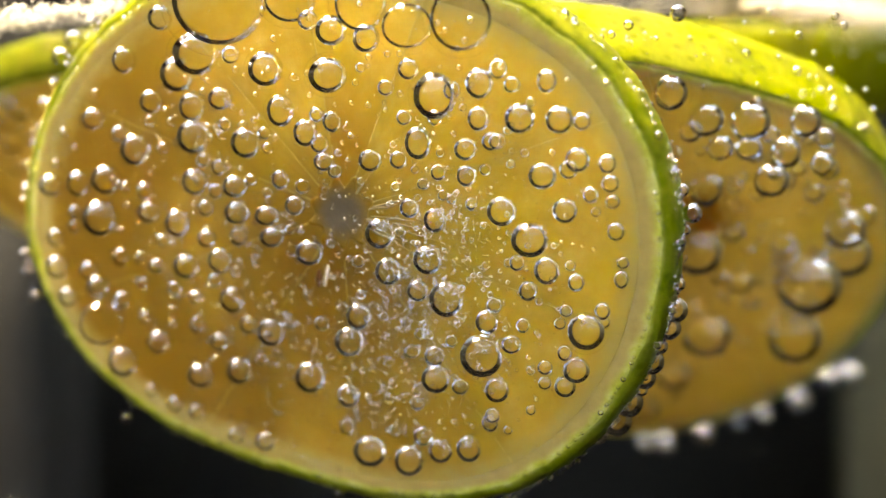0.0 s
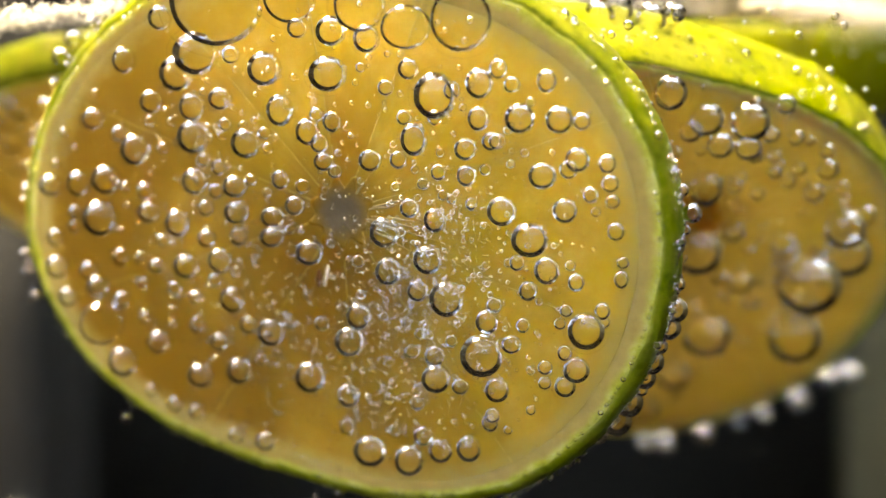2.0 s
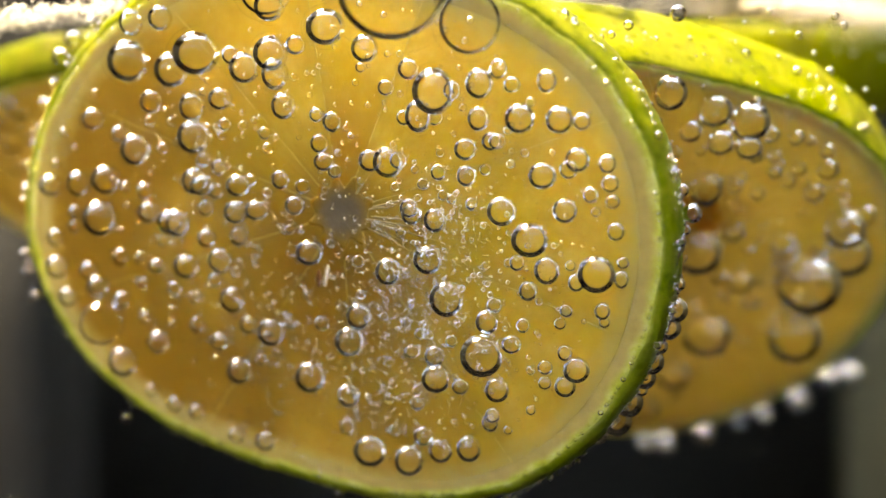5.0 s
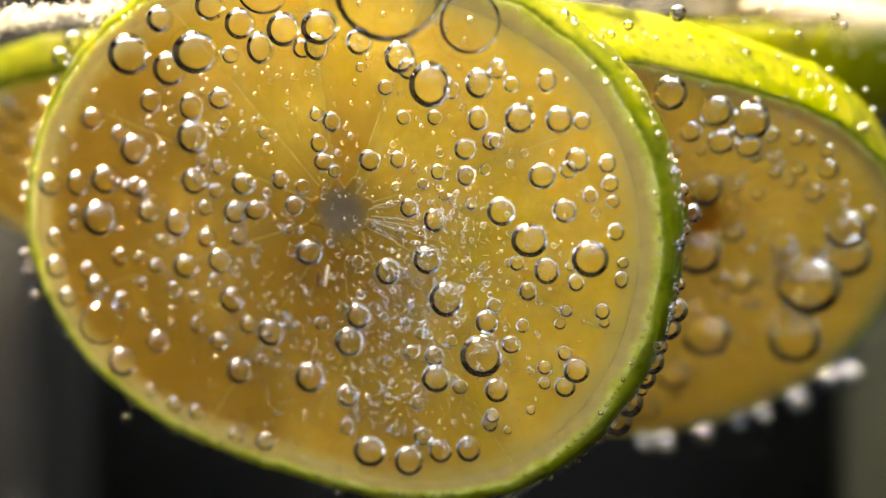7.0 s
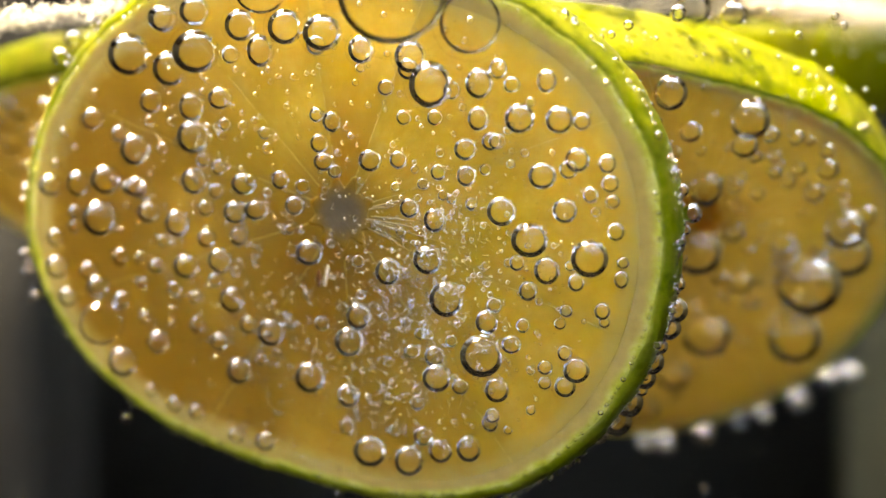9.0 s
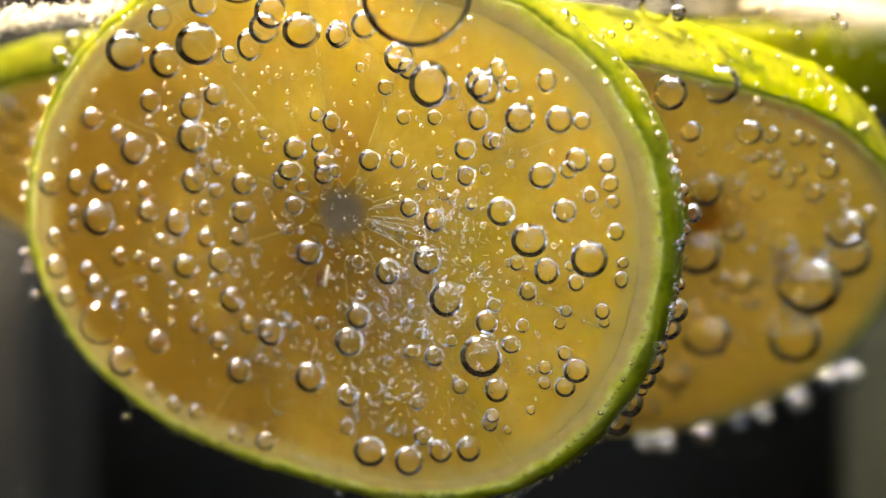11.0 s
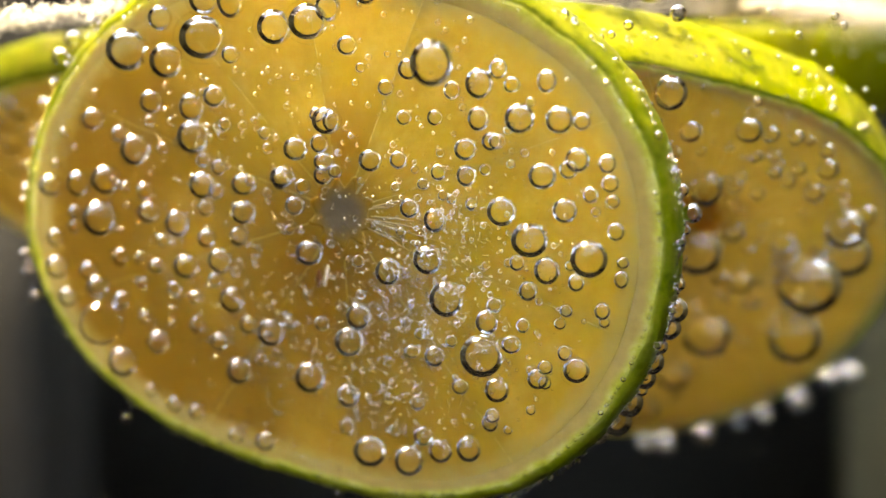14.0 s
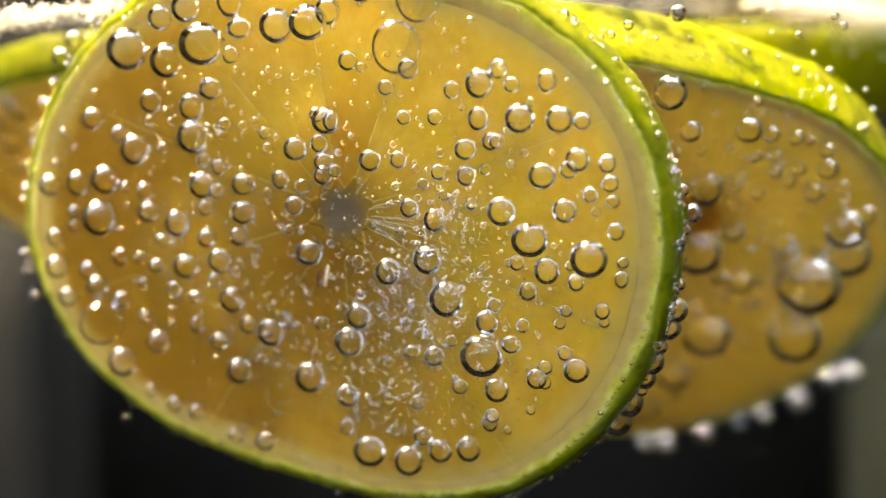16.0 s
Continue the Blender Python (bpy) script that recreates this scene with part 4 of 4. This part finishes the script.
    b = bubble(FRONT, 1.02, "clear air bubble sliding up the lime slice", "sliding bubbles")
    walk(b, face_rows([(0, -11.92, 2.82, 0.82), (13.2, -11.96, 2.91, 0.82), (13.8, -11.3, 2.53, 0.82), (16, -11.3, 2.53, 0.82)]))
    b = bubble(FRONT, 0.97, "clear air bubble sliding up the lime slice", "sliding bubbles")
    walk(b, face_rows([(0, -8.46, 2.39, 0.78), (4.1, -8.46, 2.39, 0.78), (6.3, -7.65, 2.6, 0.78), (16, -7.66, 2.55, 0.78)]))
    b = bubble(FRONT, 1.01, "clear air bubble sliding up the lime slice", "sliding bubbles")
    walk(b, face_rows([(0, -8.5, 0.33, 0.81), (9, -8.59, 0.38, 0.81), (11.3, -7.9, 0.37, 0.81), (16, -7.95, 0.33, 0.81)]))
    b = bubble(FRONT, 0.96, "clear air bubble sliding up the lime slice", "sliding bubbles")
    walk(b, face_rows([(0, -5.95, 0.07, 0.77), (2.4, -5.43, -0.06, 0.77), (3.5, -6.73, 0.49, 0.77), (9, -6.82, 0.53, 0.77), (10.6, -3.53, 3.61, 0.77), (12.5, -4.16, 3.1, 0.77), (15.3, -4.3, 3.1, 0.77), (15.5, -3.69, 6, 0.77), (15.7, -4.18, 10.83, 0.77), (15.8, -6.06, 12.23, 0.77), (16, -6.6, 14.41, 0.77)]))
    b = bubble(FRONT, 0.96, "clear air bubble sliding up the lime slice", "sliding bubbles")
    walk(b, face_rows([(0, -5.7, -1.63, 0.77), (2.3, -5.7, -1.63, 0.77), (3.2, -6.53, 0.49, 0.77), (4.2, -7.29, 2.36, 0.77), (6.3, -17.13, 2.54, 0.77), (9, -17.28, 2.54, 0.77), (10.6, -20.08, 15.63, 0.77), (11.3, -19.4, 19.92, 0.77), (16, -19.27, 20.76, 0.77)]))
    b = bubble(FRONT, 1.14, "clear air bubble sliding up the lime slice", "sliding bubbles")
    walk(b, face_rows([(0, 3.4, -1.37, 0.91), (1.4, 3.73, -1.27, 0.91), (4.1, 3.82, -1.27, 0.91), (5.4, 4.97, 7.63, 0.91), (6.2, 5.66, 11.53, 0.91), (9, 6.89, 11.63, 0.91), (11.3, 5.98, 11.59, 0.91), (13.7, 5.76, 11.69, 0.91), (14, 5.89, 18.05, 0.91), (16, 5.92, 18.43, 0.91)]))
    b = bubble(FRONT, 1.6, "clear air bubble sliding up the lime slice", "sliding bubbles")
    walk(b, face_rows([(0, 8.68, 8.75, 1.28), (4.2, 8.69, 8.83, 1.28), (6.3, 8.41, 9.57, 1.28), (13.8, 8.41, 9.57, 1.28), (14, 8.61, 11.08, 1.28), (14.2, 9.28, 18.95, 1.28), (16, 9.31, 19.33, 1.28)]))
    b = bubble(FRONT, 1.16, "clear air bubble sliding up the lime slice", "sliding bubbles")
    walk(b, face_rows([(0, 7.03, 5.37, 0.93), (1.5, 6.74, 5.63, 0.93), (4.2, 6.7, 5.63, 0.93), (5.8, 8.48, 13.14, 0.93), (6.4, 9.28, 17.8, 0.93), (16, 9.37, 18.94, 0.93)]))
    b = bubble(FRONT, 1.25, "clear air bubble sliding up the lime slice", "sliding bubbles")
    walk(b, face_rows([(0, 18.74, -8.67, 1), (2.6, 18.75, -8.63, 1), (3, 19.35, -7.31, 1), (3.5, 19.95, -5.74, 1), (4.2, 19.94, -5.2, 1), (6.3, 19.34, -3.26, 1), (16, 19.21, -3.3, 1)]))
    b = bubble(FRONT, 0.82, "clear air bubble sliding up the lime slice", "sliding bubbles")
    walk(b, face_rows([(0, 16.9, -13.02, 0.65), (12.6, 16.9, -13.02, 0.65), (14, 14.87, -12.49, 0.65), (16, 14.79, -12.49, 0.65)]))
    b = bubble(FRONT, 1.18, "clear air bubble sliding up the lime slice", "sliding bubbles")
    walk(b, face_rows([(0, 6.97, -12.67, 0.95), (9, 7.06, -12.58, 0.95), (10.5, 12.01, 3.3, 0.95), (11.4, 12.67, 12.9, 0.95), (12, 12.94, 16.76, 0.95), (16, 13.01, 17.9, 0.95)]))
    b = bubble(FRONT, 0.84, "clear air bubble sliding up the lime slice", "sliding bubbles")
    walk(b, face_rows([(0, 5.96, -5.86, 0.68), (4, 5.97, -5.82, 0.68), (5.6, 6.19, 7.56, 0.68), (6.3, 6.7, 16.02, 0.68), (7, 6.84, 17.58, 0.68), (16, 6.86, 17.97, 0.68)]))
    b = bubble(FRONT, 1.04, "clear air bubble sliding up the lime slice", "sliding bubbles")
    walk(b, face_rows([(0, -13.51, -13.16, 0.83), (2.2, -13.51, -13.16, 0.83), (3.5, -14.89, -12.04, 0.83), (4.4, -15.2, -8.21, 0.83), (6.4, -13.3, 15.4, 0.83), (9, -12.94, 15.46, 0.83), (10.3, -10.85, 16.35, 0.83), (11.5, -10.52, 18.84, 0.83), (16, -10.46, 19.25, 0.83)]))
    b = bubble(FRONT, 1.18, "clear air bubble sliding up the lime slice", "sliding bubbles")
    walk(b, face_rows([(0, 0.91, 13.82, 0.94), (2.2, 0.91, 13.78, 0.94), (3, -0.06, 15.67, 0.94), (3.6, -0.76, 15.5, 0.94), (6.3, -7.43, 16.22, 0.94), (9, -10.12, 15.89, 0.94), (12.5, -8.69, 16.84, 0.94), (16, -10.81, 16.18, 0.94)]))
    b = bubble(FRONT, 1, "clear air bubble sliding up the lime slice", "sliding bubbles")
    walk(b, face_rows([(0, 3.56, 13.09, 0.8), (3, 3.64, 13, 0.8), (3.6, 4.07, 12.82, 0.8), (6.3, 2.76, 12.23, 0.8), (7.6, 3.24, 13.43, 0.8), (9, 3.13, 12.3, 0.8), (13, 3.94, 16.21, 0.8), (16, 3.54, 16.63, 0.8)]))
    b = bubble(FRONT, 0.72, "clear air bubble sliding up the lime slice", "sliding bubbles")
    walk(b, face_rows([(0, -1.02, 14.65, 0.58), (3.5, -2.29, 13.57, 0.58), (6.3, -1.93, 12.63, 0.58), (9, -0.53, 12.81, 0.58), (11.3, 1.27, 13.45, 0.58), (16, 1.89, 11.53, 0.58)]))
    b = bubble(FRONT, 1.73, "clear air bubble sliding up the lime slice", "sliding bubbles")
    walk(b, face_rows([(0, 9.26, 20.86, 1.39), (13.9, 9.26, 20.86, 1.39), (14.2, 8.08, 14.06, 1.39), (14.6, 7.97, 15.25, 1.39), (15.2, 8.06, 15.4, 1.39), (16, 8.01, 15.71, 1.39)]))
    b = bubble(FRONT, 1.85, "clear air bubble sliding up the lime slice", "sliding bubbles")
    walk(b, face_rows([(0, 9.76, -25.2, 1.48), (15.25, 9.77, -25.1, 1.48), (15.4, 9.33, -9.31, 1.48), (15.5, 8.81, -1.56, 1.48), (15.7, 7.5, 4.03, 1.48), (15.8, 6.3, 7.33, 1.48), (15.9, 5.79, 10.44, 1.48), (16, 6.12, 12.36, 1.48)]))
    b = bubble(FRONT, 1.1, "clear air bubble sliding up the lime slice", "sliding bubbles")
    walk(b, face_rows([(0, -1.56, -27.18, 0.88), (11.8, -1.55, -27.02, 0.88), (12.1, 0.14, 8.23, 0.88), (12.4, -0.14, 7.3, 0.88), (16, -0.19, 7.26, 0.88)]))
    b = bubble(FRONT, 1.62, "clear air bubble sliding up the lime slice", "sliding bubbles")
    walk(b, face_rows([(0, -26.93, -29.42, 1.29), (4.05, -26.89, -29.2, 1.29), (4.2, -18.99, 1.92, 1.29), (4.6, -16.57, 10.67, 1.29), (5.2, -16.14, 12.96, 1.29), (9, -16.08, 12.96, 1.29), (11.3, -16.24, 13.27, 1.29), (16, -16.17, 13.35, 1.29)]))
    b = bubble(FRONT, 0.99, "clear air bubble sliding up the lime slice", "sliding bubbles")
    walk(b, face_rows([(0, -16.93, 12.53, 0.79), (4.3, -16.93, 12.53, 0.79), (5, -15.89, 15.39, 0.79), (5.6, -14.87, 19.58, 0.79), (16, -14.81, 19.99, 0.79)]))
    b = bubble(FRONT, 0.93, "clear air bubble sliding up the lime slice", "sliding bubbles")
    walk(b, face_rows([(0, -4.64, -27.26, 0.75), (9.2, -4.61, -27, 0.75), (10.6, -2.99, 5.2, 0.75), (16, -2.99, 5.16, 0.75)]))
    b = bubble(FRONT, 0.8, "clear air bubble sliding up the lime slice", "sliding bubbles")
    walk(b, face_rows([(0, -3.17, -27.18, 0.64), (9.3, -3.17, -27.18, 0.64), (10.8, -0.86, 3.15, 0.64), (16, -0.91, 3.11, 0.64)]))
    b = bubble(RIGHT, 1.44, "clear air bubble breaking loose beside the leaning slice", "loose bubbles")
    walk(b, air_rows([(0, 20.98, 4, 85.31), (3, 21.07, 4, 85.4), (3.4, 21.53, 4, 85.99), (7.6, 21.71, 4, 86.08), (8.2, 21.53, 4, 89.46), (8.8, 20.98, 4, 93.96), (9.4, 17.83, 4, 94.05), (16, 16.48, 4, 97.56)]))
    b = bubble(RIGHT, 1.53, "clear air bubble breaking loose beside the leaning slice", "loose bubbles")
    walk(b, air_rows([(0, 24.5, 4, 85.18), (8.9, 24.5, 4, 85.31), (10.4, 22.79, 4, 87.65), (11.2, 21.53, 4, 88.73), (11.5, 20.08, 4, 92.16), (12, 16.48, 4, 93.87), (12.6, 16.84, 4, 93.51), (13.2, 15.13, 4, 97.11), (16, 14.23, 4, 98.46)]))
    b = bubble(RIGHT, 0.99, "clear air bubble breaking loose beside the leaning slice", "loose bubbles")
    walk(b, air_rows([(0, 22.11, 4, 83.06), (7.6, 22.16, 4, 83.6), (8.6, 24.14, 4, 83.38), (9, 24.05, 4, 83.33), (11.3, 24.41, 4, 84.41), (16, 24.41, 4, 84.5)]))
    b = bubble(RIGHT, 1.04, "clear air bubble breaking loose beside the leaning slice", "loose bubbles")
    walk(b, air_rows([(0, 24.36, 4, 83.06), (7.4, 24.41, 4, 83.24), (8, 23.24, 4, 88.1), (8.5, 22.79, 4, 93.06), (9, 23.24, 4, 93.69), (9.6, 20.98, 4, 96.66), (16, 20.98, 4, 97.56)]))
    b = bubble(RIGHT, 1.26, "clear air bubble breaking loose beside the leaning slice", "loose bubbles")
    walk(b, air_rows([(0, 28.87, 4, 85.18), (0.5, 27.74, 4, 86.3), (0.8, 25.85, 4, 86.75), (1, 23.24, 4, 87.88), (1.1, 21.89, 4, 88.64), (1.2, 20.35, 4, 90.58), (1.35, 18.73, 4, 93.96), (1.5, 17.16, 4, 93.69), (2, 16.57, 4, 93.33), (2.6, 14.23, 4, 94.41), (3.2, 12.43, 4, 97.11), (16, 11.98, 4, 98.46)]))
    b = bubble(RIGHT, 1.26, "clear air bubble breaking loose beside the leaning slice", "loose bubbles")
    walk(b, air_rows([(0, 27.29, 4, 82.7), (0.6, 23.24, 4, 86.53), (0.8, 22.88, 4, 88.1), (0.9, 20.53, 4, 90.36), (1, 19.41, 4, 92.61), (1.2, 16.48, 4, 93.6), (1.5, 14.46, 4, 93.69), (2, 12.43, 4, 93.51), (2.4, 10.63, 4, 96.66), (16, 9.73, 4, 98.46)]))
    b = bubble(RIGHT, 1.44, "clear air bubble breaking loose beside the leaning slice", "loose bubbles")
    walk(b, air_rows([(0, 26.16, 4, 80.45), (0.5, 22.79, 4, 85.85), (0.8, 20.17, 4, 89.82), (0.9, 19.18, 4, 93.15), (1.1, 17.83, 4, 93.96), (1.5, 15.13, 4, 93.87), (2, 13.78, 4, 94.05), (2.5, 12.43, 4, 96.66), (16, 11.98, 4, 98.91)]))
    b = bubble(RIGHT, 0.9, "clear air bubble breaking loose beside the leaning slice", "loose bubbles")
    walk(b, air_rows([(0, 30.22, 4, 81.8), (0.6, 29.99, 4, 84.5), (1.1, 26.57, 4, 86.75), (1.3, 24.23, 4, 87.88), (1.4, 23.24, 4, 88.33), (1.5, 22.11, 4, 89.1), (1.6, 20.76, 4, 91.62), (1.7, 20.98, 4, 93.51), (2, 18.28, 4, 93.69), (3, 24.36, 4, 94.05), (4, 24.59, 4, 94.23), (4.5, 24.14, 4, 96.66), (16, 23.24, 4, 97.11)]))
    b = bubble(RIGHT, 0.77, "clear air bubble breaking loose beside the leaning slice", "loose bubbles")
    walk(b, air_rows([(0, 30.44, 4, 83.83), (1.1, 30.44, 4, 85.58), (2, 27.38, 4, 86.53), (3, 20.53, 4, 87.92), (7.6, 20.17, 4, 88.1), (8.4, 18.73, 4, 93.96), (9.4, 17.83, 4, 96.66), (16, 17.83, 4, 97.56)]))
    # strings of small bubbles that rise past the slices: foot (x, y), first moment, count, step
    for x, y, t0, count, step in ((-9.5, -4, -0.6, 34, 0.49), (22.5, 8, -0.5, 34, 0.49), (-26, 9, 0.0, 4, 0.3), (-42, 27, -0.8, 10, 1.7), (-33, 22, -0.4, 8, 2.05), (30, 6, -0.2, 7, 2.3)):
        rng = random.Random(int(x * 10))
        for k in range(count):
            r = rng.choice((0.1, 0.14, 0.2, 0.28))
            dx, t = rng.gauss(0, 0.6), t0 + k * step + rng.uniform(-0.08, 0.08)
            b = bubble(pose(0, 0, 0), r, "small bubble rising in a string through the water", "rising bubbles")
            low, high, up = 50.0, 101.0, 0.9
            steps = [(t + up * f, low + (high - low) * f) for f in (0, 0.02, 0.25, 0.5, 0.75, 0.98, 1)]
            rows = [(0.0, low + (high - low) * min(max(-t / up, 0), 1))] if t < 0 else [(0.0, low)]
            rows += [s for s in steps if 0.01 < s[0] < 15.95]
            end = high if t + up < 16 else low + (high - low) * min(max((16 - t) / up, 0), 1)
            rows.append((16.0, end))
            walk(b, air_rows([(s, x + dx + 0.35 * math.sin(z * 0.4 + k), y, z) for s, z in rows]))


motions()
